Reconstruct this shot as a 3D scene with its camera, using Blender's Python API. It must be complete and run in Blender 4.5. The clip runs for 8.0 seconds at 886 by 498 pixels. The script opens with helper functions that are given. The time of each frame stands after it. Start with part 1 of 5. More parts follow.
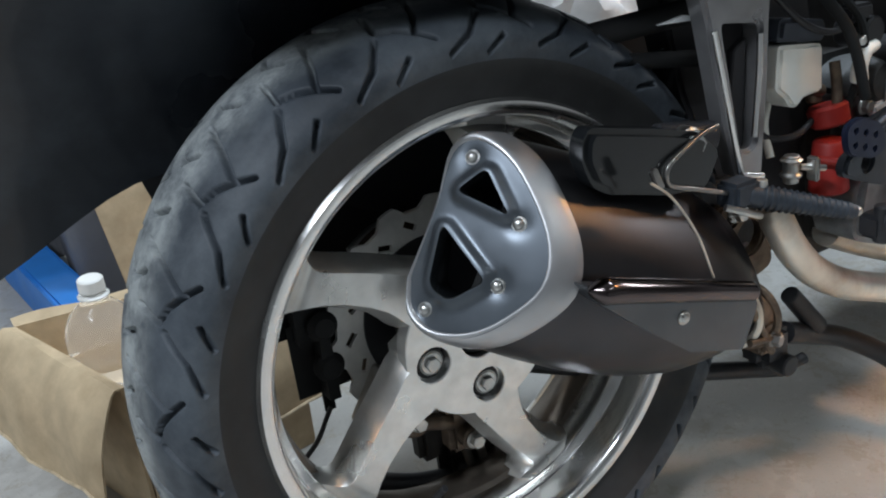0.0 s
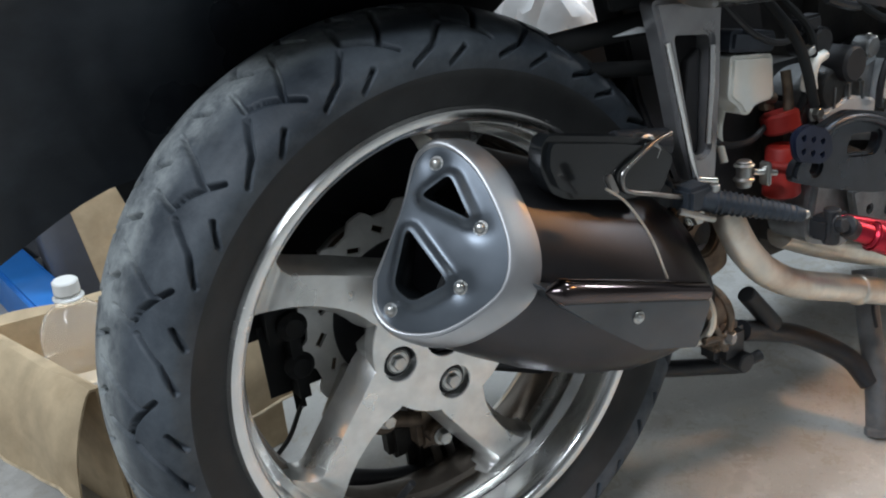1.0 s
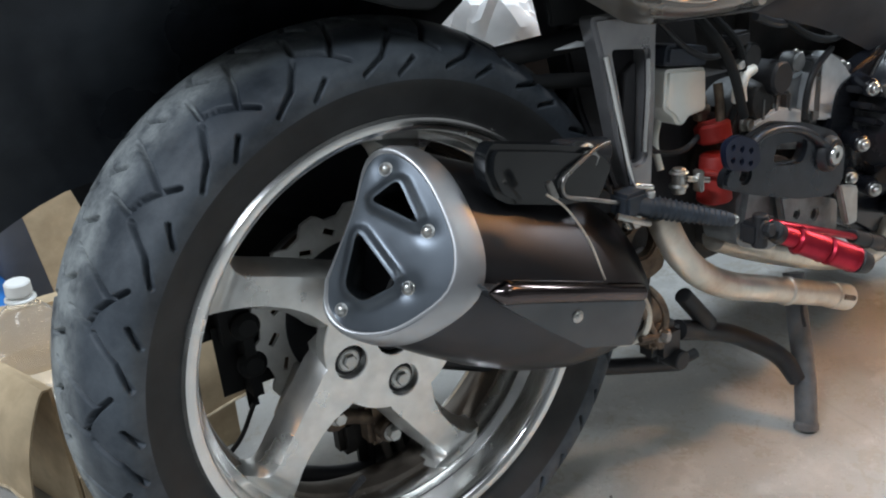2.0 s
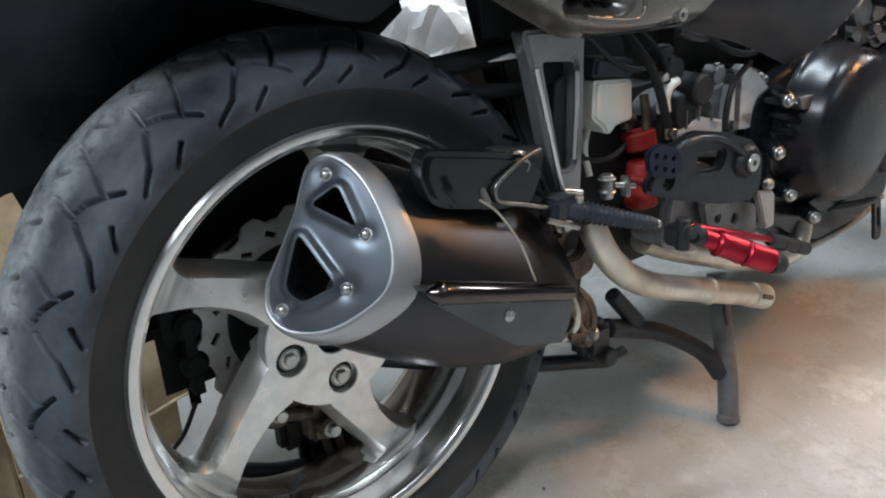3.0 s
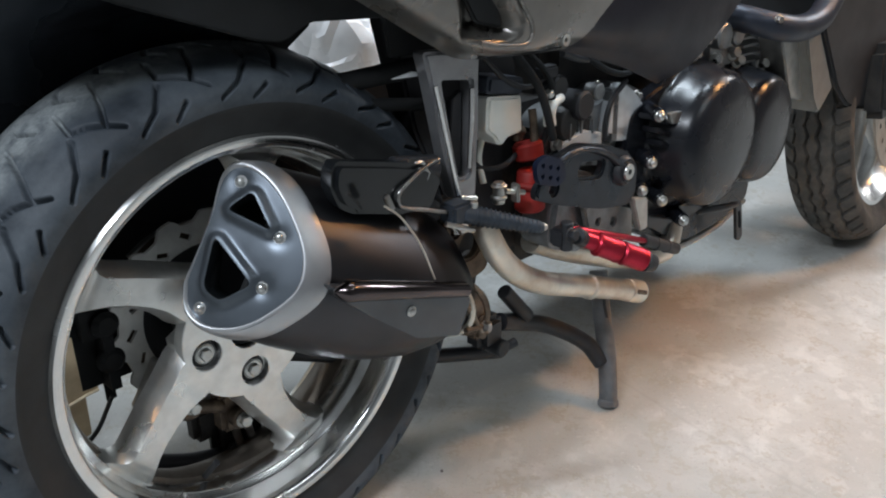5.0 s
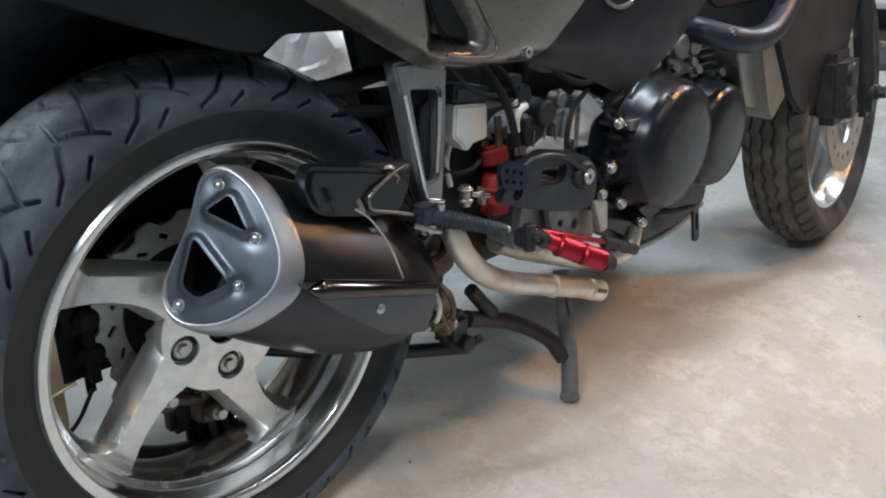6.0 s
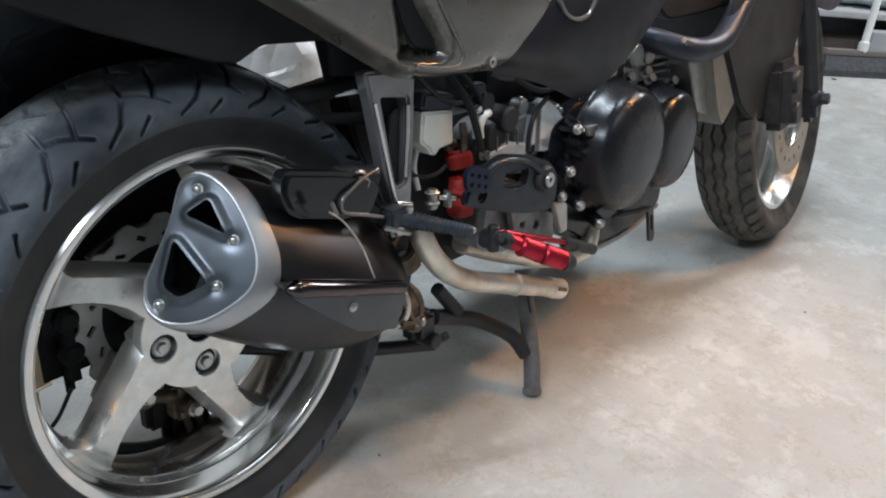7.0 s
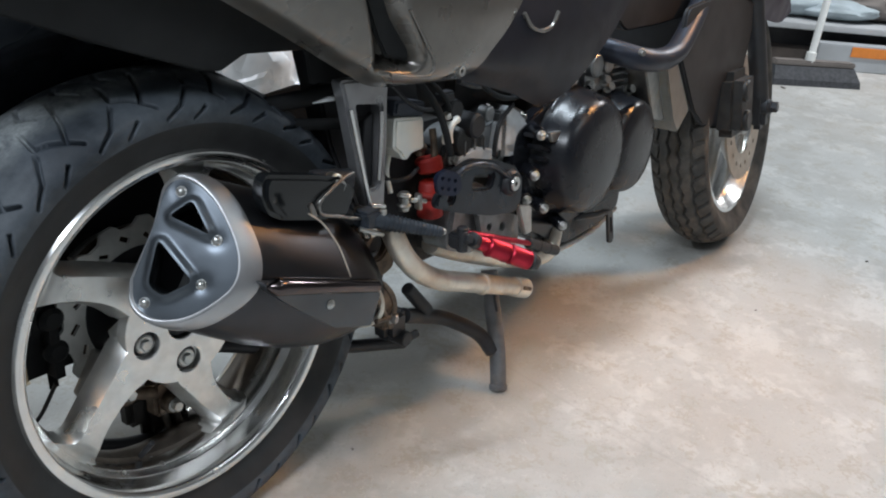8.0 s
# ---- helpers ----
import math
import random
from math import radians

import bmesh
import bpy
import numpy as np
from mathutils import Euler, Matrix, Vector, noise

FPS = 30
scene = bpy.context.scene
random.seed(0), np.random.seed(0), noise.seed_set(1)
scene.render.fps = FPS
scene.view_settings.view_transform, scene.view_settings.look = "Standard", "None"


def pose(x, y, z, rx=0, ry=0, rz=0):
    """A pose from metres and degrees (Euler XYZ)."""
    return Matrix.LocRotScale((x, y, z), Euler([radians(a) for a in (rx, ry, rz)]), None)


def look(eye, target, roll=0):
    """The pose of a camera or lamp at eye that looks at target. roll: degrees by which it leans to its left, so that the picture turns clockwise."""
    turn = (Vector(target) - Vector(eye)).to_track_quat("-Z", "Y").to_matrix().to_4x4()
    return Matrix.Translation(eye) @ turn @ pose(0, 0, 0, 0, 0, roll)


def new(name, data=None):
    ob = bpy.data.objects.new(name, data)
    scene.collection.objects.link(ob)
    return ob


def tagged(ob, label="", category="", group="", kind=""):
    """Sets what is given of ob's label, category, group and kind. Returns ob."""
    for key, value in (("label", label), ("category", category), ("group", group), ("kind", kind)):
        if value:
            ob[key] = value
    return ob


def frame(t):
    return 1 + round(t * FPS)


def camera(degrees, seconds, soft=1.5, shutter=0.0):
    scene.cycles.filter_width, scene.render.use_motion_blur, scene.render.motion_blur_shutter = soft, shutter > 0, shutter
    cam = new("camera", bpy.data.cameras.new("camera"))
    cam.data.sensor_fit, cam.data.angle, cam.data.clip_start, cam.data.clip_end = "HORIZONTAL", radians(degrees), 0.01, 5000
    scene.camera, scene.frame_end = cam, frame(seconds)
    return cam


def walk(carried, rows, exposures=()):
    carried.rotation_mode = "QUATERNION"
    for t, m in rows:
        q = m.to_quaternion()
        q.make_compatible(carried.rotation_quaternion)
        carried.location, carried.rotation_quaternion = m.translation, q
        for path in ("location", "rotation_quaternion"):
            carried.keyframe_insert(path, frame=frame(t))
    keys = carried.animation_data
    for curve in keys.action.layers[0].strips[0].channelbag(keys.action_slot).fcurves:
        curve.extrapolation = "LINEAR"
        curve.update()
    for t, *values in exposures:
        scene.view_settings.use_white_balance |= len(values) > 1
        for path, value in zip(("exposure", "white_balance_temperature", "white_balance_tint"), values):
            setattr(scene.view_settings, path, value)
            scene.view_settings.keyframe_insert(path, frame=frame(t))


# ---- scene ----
cam = camera(55.0, 8.0, soft=2.0)
PATH = [
    (0.0, (-0.3662, -0.6257, 0.7372), (0.0698, 0.1680, 0.3006), -4.88),
    (0.5, (-0.3659, -0.6395, 0.7437), (0.0782, 0.1496, 0.3064), -4.68),
    (1.0, (-0.3664, -0.6539, 0.7513), (0.0904, 0.1280, 0.3117), -4.34),
    (2.5, (-0.3835, -0.6984, 0.7731), (0.1430, 0.0332, 0.3358), -1.76),
    (3.0, (-0.3882, -0.7127, 0.7831), (0.1612, -0.0039, 0.3450), -0.85),
    (3.5, (-0.4003, -0.7250, 0.7925), (0.1746, -0.0379, 0.3542), 0.06),
    (4.0, (-0.4122, -0.7378, 0.8005), (0.1868, -0.0726, 0.3638), 1.07),
    (4.5, (-0.4267, -0.7471, 0.8116), (0.1956, -0.1038, 0.3730), 1.85),
    (6.0, (-0.4699, -0.7967, 0.8515), (0.1909, -0.1931, 0.4098), 3.73),
    (6.5, (-0.4879, -0.8109, 0.8646), (0.1859, -0.2228, 0.4235), 4.20),
    (7.0, (-0.5122, -0.8182, 0.8727), (0.1812, -0.2494, 0.4353), 4.82),
    (7.5, (-0.5376, -0.8284, 0.8831), (0.1719, -0.2762, 0.4484), 5.46),
    (8.0, (-0.5638, -0.8378, 0.8885), (0.1654, -0.3010, 0.4589), 5.94),
]
walk(cam, [(t, look(eye, target, roll)) for t, eye, target, roll in PATH])
LEAN = 5.12          # degrees by which the parked bike leans to its left
DROP = 0.0146

# ---------------------------------------------------------------- light
world = bpy.data.worlds.new("world")
scene.world = world
world.use_nodes = True
world.node_tree.nodes["Background"].inputs[0].default_value = (0.55, 0.6, 0.7, 1)
world.node_tree.nodes["Background"].inputs[1].default_value = 0.02


def tube_light(name, at, to, size_x, size_y, power, colour, spread=180):
    data = bpy.data.lights.new(name, "AREA")
    data.shape, data.size, data.size_y, data.energy, data.color = "RECTANGLE", size_x, size_y, power, colour
    data.spread = radians(spread)
    ob = new(name, data)
    ob.matrix_world = look(at, to)
    return ob


tube_light("ceiling_light_cool", (0.95, 0.12, 2.6), (0.9, 0.0, 0), 1.3, 0.16, 46, (0.8, 0.93, 1.05))
tube_light("ceiling_light_rear", (-1.6, -0.5, 2.5), (-1.0, -0.3, 0), 0.9, 0.14, 43, (0.85, 0.93, 1.03))
tube_light("ceiling_light_far", (4.4, -0.6, 2.6), (4.3, -0.5, 0), 0.14, 1.3, 72, (0.95, 0.98, 1.02))
tube_light("ceiling_light_left", (-0.5, 2.9, 2.6), (0.2, 0.2, 0), 1.3, 0.14, 21, (0.88, 0.96, 1.0))
tube_light("ceiling_light_side", (0.7, -1.7, 2.6), (0.6, -1.3, 0), 1.3, 0.14, 8, (0.86, 0.95, 1.0))
tube_light("shaded_bulb_warm", (2.2, -1.0, 2.2), (0.75, -0.2, 0.0), 0.3, 0.3, 2.1, (1.0, 0.48, 0.17), 46)


# ---------------------------------------------------------------- materials
def material(name, colour, rough=0.5, metal=0.0, grain=0.12, scale=30.0, bump=0.0, bump_scale=200.0, coat=0.0,
             stain=None, stain_scale=4.0, stain_amount=0.5, rough_var=0.15, transmission=0.0, random_tint=0.0, ior=1.45):
    m = bpy.data.materials.new(name)
    m.use_nodes = True
    nt = m.node_tree
    b = nt.nodes["Principled BSDF"]
    co = nt.nodes.new("ShaderNodeTexCoord")
    n1 = nt.nodes.new("ShaderNodeTexNoise")
    n1.inputs["Scale"].default_value, n1.inputs["Detail"].default_value = scale, 6
    nt.links.new(co.outputs["Object"], n1.inputs["Vector"])
    ramp = nt.nodes.new("ShaderNodeMapRange")
    ramp.inputs[1].default_value, ramp.inputs[2].default_value = 0.3, 0.7
    ramp.inputs[3].default_value, ramp.inputs[4].default_value = 1 - grain, 1 + grain
    nt.links.new(n1.outputs["Fac"], ramp.inputs[0])
    mul = nt.nodes.new("ShaderNodeMix")
    mul.data_type, mul.blend_type = "RGBA", "MULTIPLY"
    mul.inputs[0].default_value = 1.0
    mul.inputs[6].default_value = (*colour, 1)
    nt.links.new(ramp.outputs[0], mul.inputs[7])
    last = mul.outputs[2]
    if stain:
        n2 = nt.nodes.new("ShaderNodeTexNoise")
        n2.inputs["Scale"].default_value, n2.inputs["Detail"].default_value = stain_scale, 8
        n2.inputs["Roughness"].default_value = 0.65
        nt.links.new(co.outputs["Object"], n2.inputs["Vector"])
        r2 = nt.nodes.new("ShaderNodeMapRange")
        r2.inputs[1].default_value, r2.inputs[2].default_value = 0.45, 0.7
        r2.inputs[3].default_value, r2.inputs[4].default_value = 0, stain_amount
        nt.links.new(n2.outputs["Fac"], r2.inputs[0])
        mx = nt.nodes.new("ShaderNodeMix")
        mx.data_type = "RGBA"
        nt.links.new(r2.outputs[0], mx.inputs[0])
        nt.links.new(last, mx.inputs[6])
        mx.inputs[7].default_value = (*stain, 1)
        last = mx.outputs[2]
    if random_tint:
        inf = nt.nodes.new("ShaderNodeObjectInfo")
        r4 = nt.nodes.new("ShaderNodeMapRange")
        r4.inputs[3].default_value, r4.inputs[4].default_value = 1 - random_tint, 1 + random_tint
        nt.links.new(inf.outputs["Random"], r4.inputs[0])
        m4 = nt.nodes.new("ShaderNodeMix")
        m4.data_type, m4.blend_type = "RGBA", "MULTIPLY"
        m4.inputs[0].default_value = 1.0
        nt.links.new(last, m4.inputs[6])
        nt.links.new(r4.outputs[0], m4.inputs[7])
        last = m4.outputs[2]
    nt.links.new(last, b.inputs["Base Color"])
    b.inputs["Metallic"].default_value = metal
    b.inputs["Coat Weight"].default_value = coat
    b.inputs["Coat Roughness"].default_value = 0.08
    b.inputs["IOR"].default_value = ior
    b.inputs["Transmission Weight"].default_value = transmission
    r3 = nt.nodes.new("ShaderNodeMapRange")
    r3.inputs[1].default_value, r3.inputs[2].default_value = 0.3, 0.7
    r3.inputs[3].default_value, r3.inputs[4].default_value = max(0.02, rough - rough_var * rough), min(1, rough + rough_var)
    n3 = nt.nodes.new("ShaderNodeTexNoise")
    n3.inputs["Scale"].default_value, n3.inputs["Detail"].default_value = scale * 0.4, 5
    nt.links.new(co.outputs["Object"], n3.inputs["Vector"])
    nt.links.new(n3.outputs["Fac"], r3.inputs[0])
    nt.links.new(r3.outputs[0], b.inputs["Roughness"])
    if bump:
        n5 = nt.nodes.new("ShaderNodeTexNoise")
        n5.inputs["Scale"].default_value, n5.inputs["Detail"].default_value = bump_scale, 4
        nt.links.new(co.outputs["Object"], n5.inputs["Vector"])
        bp = nt.nodes.new("ShaderNodeBump")
        bp.inputs["Strength"].default_value, bp.inputs["Distance"].default_value = bump, 0.002
        nt.links.new(n5.outputs["Fac"], bp.inputs["Height"])
        nt.links.new(bp.outputs["Normal"], b.inputs["Normal"])
    return m


RUBBER = material("rubber", (0.04, 0.05, 0.063), 0.5, grain=0.25, scale=18, bump=0.15, bump_scale=300,
                  stain=(0.22, 0.25, 0.28), stain_scale=8, stain_amount=0.45)
RUBBER_SIDE = material("sidewall_rubber", (0.036, 0.037, 0.038), 0.6, grain=0.2, scale=25, bump=0.1, bump_scale=250)
ALLOY = material("polished_alloy", (0.84, 0.84, 0.83), 0.16, 1.0, grain=0.08, scale=40, bump=0.05, bump_scale=120)
ALLOY_DULL = material("brushed_alloy", (0.55, 0.54, 0.52), 0.42, 1.0, grain=0.12, scale=60, bump=0.08)
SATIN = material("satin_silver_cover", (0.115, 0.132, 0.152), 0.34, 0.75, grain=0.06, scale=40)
# Lighter copy of the cover's silver: the edge highlight is in the colour.
SATIN_EDGE_LIT = material("satin_silver_rim_lit", (0.5, 0.505, 0.52), 0.36, 0.85, grain=0.06, scale=40)
DARK_CHROME = material("dark_polished_steel", (0.072, 0.072, 0.078), 0.3, 0.95, grain=0.15, scale=12)
GUN = material("grey_shield_metal", (0.125, 0.134, 0.145), 0.3, 0.8, grain=0.08, scale=30)
STEEL = material("zinc_steel", (0.62, 0.62, 0.6), 0.3, 1.0, grain=0.15, scale=80)
BLADE = material("mirror_dark_steel", (0.12, 0.1, 0.1), 0.09, 1.0, grain=0.1, scale=12)
BLACK = material("black_plastic", (0.03, 0.03, 0.033), 0.46, grain=0.25, scale=20, bump=0.05, bump_scale=300)
BLACK_GLOSS = material("black_gloss", (0.012, 0.014, 0.016), 0.09, coat=0.4, grain=0.2, scale=15)
# Mudguard: the blue-grey blotches put its glossy reflections into the base colour.
GUARD = material("black_guard_painted_sheen", (0.017, 0.02, 0.026), 0.26, coat=0.3, bump=0.5, bump_scale=9, grain=0.3, scale=6, stain=(0.075, 0.088, 0.105), stain_scale=3.5, stain_amount=0.6)
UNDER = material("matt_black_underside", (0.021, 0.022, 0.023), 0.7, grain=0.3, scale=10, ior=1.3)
BLACK_METAL = material("black_enamel", (0.03, 0.031, 0.035), 0.34, grain=0.2, scale=30, bump=0.04)
FAIRING = material("gunmetal_paint", (0.16, 0.15, 0.136), 0.26, 0.55, grain=0.06, scale=60, coat=1.0)
FAIRING_DARK = material("dark_grey_plastic", (0.019, 0.02, 0.028), 0.36, ior=1.38, grain=0.1, scale=50, bump=0.05, bump_scale=400)
WHITE_PLASTIC = material("milky_plastic", (0.97, 0.97, 0.91), 0.4, grain=0.04, scale=30, stain=(0.8, 0.77, 0.66), stain_scale=25, stain_amount=0.3)
RED = material("red_anodised", (0.5, 0.033, 0.06), 0.3, 0.9, grain=0.1, scale=50)
RED_RUBBER = material("red_paint", (0.34, 0.025, 0.02), 0.4, grain=0.15, scale=40)
BLUE_METAL = material("blue_black_plate", (0.015, 0.022, 0.05), 0.3, 0.4, grain=0.2, scale=40)
PIPE = material("heat_tinted_steel", (0.8, 0.75, 0.66), 0.34, 0.7, grain=0.15, scale=25, stain=(0.4, 0.26, 0.16), stain_scale=14, stain_amount=0.6)
STEEL_DARK = material("dull_dark_steel", (0.3, 0.29, 0.28), 0.3, 1.0, grain=0.2, scale=60)
CAST = material("cast_aluminium", (0.3, 0.305, 0.31), 0.4, 0.8, grain=0.2, scale=50, bump=0.25, bump_scale=300, stain=(0.17, 0.165, 0.155), stain_scale=20, stain_amount=0.5)
OILY = material("oily_brown_metal", (0.14, 0.105, 0.08), 0.45, 0.6, grain=0.3, scale=60, bump=0.2, stain=(0.3, 0.22, 0.15), stain_scale=30, stain_amount=0.6)
ENGINE_DARK = material("oily_black_engine", (0.035, 0.034, 0.034), 0.45, 0.3, grain=0.3, scale=40, bump=0.2, stain=(0.09, 0.075, 0.06), stain_scale=18, stain_amount=0.5)
REARSET = material("dark_machined_plate", (0.05, 0.057, 0.068), 0.26, 0.7, grain=0.12, scale=50)
BROWN_GREY = material("brown_grey_board", (0.2, 0.175, 0.16), 0.65, grain=0.15, scale=12)
STAND = material("grey_painted_steel", (0.15, 0.15, 0.155), 0.5, 0.2, grain=0.15, scale=50, stain=(0.28, 0.25, 0.22), stain_scale=30, stain_amount=0.4)
CARD = material("cardboard", (0.56, 0.435, 0.28), 0.72, grain=0.16, scale=26, bump=0.35, bump_scale=45, stain=(0.32, 0.225, 0.13), stain_scale=9, stain_amount=0.6)
CARD_EDGE = material("torn_cardboard", (0.6, 0.49, 0.34), 0.8, grain=0.25, scale=80)
BLUE = material("blue_plastic", (0.02, 0.2, 0.62), 0.4, grain=0.08, scale=20)
PET = material("clear_plastic", (0.97, 0.98, 0.99), 0.1, transmission=0.9, grain=0.02, ior=1.22)
CAP_WHITE = material("white_cap", (0.85, 0.85, 0.82), 0.4, grain=0.03)
FOIL = material("crumpled_film", (0.93, 0.93, 0.93), 0.25, 0.1, grain=0.1, scale=20, bump=0.6, bump_scale=25)
WALL = material("grey_wall_paint", (0.55, 0.56, 0.57), 0.7, grain=0.08, scale=3, bump=0.1, stain=(0.28, 0.27, 0.26), stain_scale=1.5, stain_amount=0.5)
DUSTY_TYRE = material("dusty_tyre", (0.06, 0.056, 0.052), 0.75, grain=0.3, scale=30, stain=(0.2, 0.17, 0.14), stain_scale=14, stain_amount=0.6)
FOAM = material("dusty_bristle", (0.06, 0.062, 0.068), 0.8, grain=0.3, scale=60)
ORANGE = material("orange_paint", (0.8, 0.26, 0.05), 0.5, grain=0.08)
WOOD_DARK = material("dark_wood", (0.05, 0.04, 0.035), 0.6, grain=0.3, scale=12)
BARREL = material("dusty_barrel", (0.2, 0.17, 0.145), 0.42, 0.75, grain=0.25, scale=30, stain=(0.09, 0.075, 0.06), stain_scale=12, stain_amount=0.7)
ALLOY_FACE = material("machined_alloy", (0.86, 0.86, 0.84), 0.28, 0.9, grain=0.08, scale=60, bump=0.05, bump_scale=200)
DISC = material("worn_disc_steel", (0.8, 0.8, 0.78), 0.45, 0.2, grain=0.1, scale=60)
ALLOY_HANGER = material("cast_silver", (0.36, 0.36, 0.37), 0.32, 0.75, grain=0.1, scale=40, bump=0.06)
PEG = material("dark_grey_rubber_peg", (0.05, 0.06, 0.075), 0.45, 0.2, grain=0.2, scale=60)
CAP_GREY = material("dark_cap", (0.055, 0.065, 0.085), 0.5, grain=0.2, scale=30)
BRIGHT_CAST = material("bright_cast_alloy", (0.8, 0.82, 0.84), 0.35, 0.4, grain=0.12, scale=60, bump=0.15)
COVER_BLACK = material("satin_black_engine_cover", (0.012, 0.013, 0.017), 0.2, 0.0, grain=0.1, scale=25)
DISC_WARM = material("brownish_disc", (0.52, 0.45, 0.38), 0.42, 0.75, grain=0.12, scale=50)
TANK = material("light_grey_aluminium", (0.27, 0.265, 0.25), 0.45, 0.5, grain=0.1, scale=40)
BAR = material("dark_blue_black_tube", (0.035, 0.04, 0.055), 0.32, 0.4, grain=0.1, scale=40)
COWL = material("plum_plastic", (0.045, 0.03, 0.05), 0.45, grain=0.1, scale=40)
GREY_TUB = material("dull_grey_plastic", (0.16, 0.165, 0.18), 0.55, grain=0.1, scale=10, stain=(0.09, 0.09, 0.1), stain_scale=4)
PALE = material("pale_grey_top", (0.45, 0.46, 0.47), 0.6, grain=0.1, scale=8)
PALE_BLUE = material("pale_grey_metal", (0.42, 0.44, 0.46), 0.5, grain=0.08, scale=6)
BAG_BLUE = material("pale_blue_fabric", (0.38, 0.44, 0.47), 0.8, grain=0.15, scale=12, bump=0.3, bump_scale=40)
CONCRETE = material("concrete", (0.48, 0.475, 0.455), 0.5, grain=0.1, scale=5, bump=0.1, bump_scale=60,
                    stain=(0.43, 0.4, 0.36), stain_scale=1.8, stain_amount=0.5)


def detail_concrete(m):
    """Adds pale flakes, dark pits and a few hairline cracks to the concrete."""
    nt = m.node_tree
    b = nt.nodes["Principled BSDF"]
    src = b.inputs["Base Color"].links[0].from_socket
    co = nt.nodes.new("ShaderNodeTexCoord")

    def layer(last, kind, scale, lo, hi, amount, colour, feature=None, detail=4):
        tex = nt.nodes.new(kind)
        tex.inputs["Scale"].default_value = scale
        if feature:
            tex.feature = feature
            out = tex.outputs["Distance"]
        else:
            tex.inputs["Detail"].default_value = detail
            out = tex.outputs["Fac"]
        warp = nt.nodes.new("ShaderNodeTexNoise")
        warp.inputs["Scale"].default_value = scale * 2.5
        mixv = nt.nodes.new("ShaderNodeMix")
        mixv.data_type = "VECTOR"
        mixv.inputs[0].default_value = 0.12
        nt.links.new(co.outputs["Object"], mixv.inputs[4])
        nt.links.new(co.outputs["Object"], warp.inputs["Vector"])
        nt.links.new(warp.outputs["Color"], mixv.inputs[5])
        nt.links.new(mixv.outputs[1], tex.inputs["Vector"])
        r = nt.nodes.new("ShaderNodeMapRange")
        r.inputs[1].default_value, r.inputs[2].default_value = lo, hi
        r.inputs[3].default_value, r.inputs[4].default_value = 0, amount
        nt.links.new(out, r.inputs[0])
        mx = nt.nodes.new("ShaderNodeMix")
        mx.data_type = "RGBA"
        nt.links.new(r.outputs[0], mx.inputs[0])
        nt.links.new(last, mx.inputs[6])
        mx.inputs[7].default_value = (*colour, 1)
        return mx.outputs[2]

    last = layer(src, "ShaderNodeTexNoise", 9, 0.52, 0.62, 0.55, (0.63, 0.62, 0.595), detail=8)
    last = layer(last, "ShaderNodeTexNoise", 5, 0.52, 0.64, 0.5, (0.37, 0.352, 0.32), detail=9)
    last = layer(last, "ShaderNodeTexNoise", 20, 0.56, 0.63, 0.5, (0.39, 0.35, 0.285), detail=7)
    last = layer(last, "ShaderNodeTexNoise", 48, 0.6, 0.68, 0.5, (0.33, 0.31, 0.28), detail=4)
    last = layer(last, "ShaderNodeTexNoise", 30, 0.62, 0.72, 0.4, (0.66, 0.645, 0.61), detail=5)
    last = layer(last, "ShaderNodeTexVoronoi", 0.35, 0.0016, 0.0, 0.25, (0.32, 0.3, 0.28), "DISTANCE_TO_EDGE")
    nt.links.new(last, b.inputs["Base Color"])


def dust_crown(m):
    """Pale road dust in patches along the middle of the tread."""
    nt = m.node_tree
    b = nt.nodes["Principled BSDF"]
    src = b.inputs["Base Color"].links[0].from_socket
    co = nt.nodes.new("ShaderNodeTexCoord")
    sep = nt.nodes.new("ShaderNodeSeparateXYZ")
    nt.links.new(co.outputs["Object"], sep.inputs[0])
    band = nt.nodes.new("ShaderNodeMapRange")
    band.interpolation_type = "SMOOTHSTEP"
    band.inputs[1].default_value, band.inputs[2].default_value = -0.062, -0.02
    nt.links.new(sep.outputs["Y"], band.inputs[0])
    tex = nt.nodes.new("ShaderNodeTexNoise")
    tex.inputs["Scale"].default_value, tex.inputs["Detail"].default_value, tex.inputs["Roughness"].default_value = 22, 7, 0.7
    nt.links.new(co.outputs["Object"], tex.inputs["Vector"])
    r = nt.nodes.new("ShaderNodeMapRange")
    r.inputs[1].default_value, r.inputs[2].default_value, r.inputs[3].default_value, r.inputs[4].default_value = 0.38, 0.62, 0.12, 0.95
    nt.links.new(tex.outputs["Fac"], r.inputs[0])
    mul = nt.nodes.new("ShaderNodeMath")
    mul.operation = "MULTIPLY"
    nt.links.new(band.outputs[0], mul.inputs[0])
    nt.links.new(r.outputs[0], mul.inputs[1])
    mx = nt.nodes.new("ShaderNodeMix")
    mx.data_type = "RGBA"
    nt.links.new(mul.outputs[0], mx.inputs[0])
    nt.links.new(src, mx.inputs[6])
    mx.inputs[7].default_value = (0.4, 0.43, 0.43, 1)
    nt.links.new(mx.outputs[2], b.inputs["Base Color"])


detail_concrete(CONCRETE)
dust_crown(RUBBER)


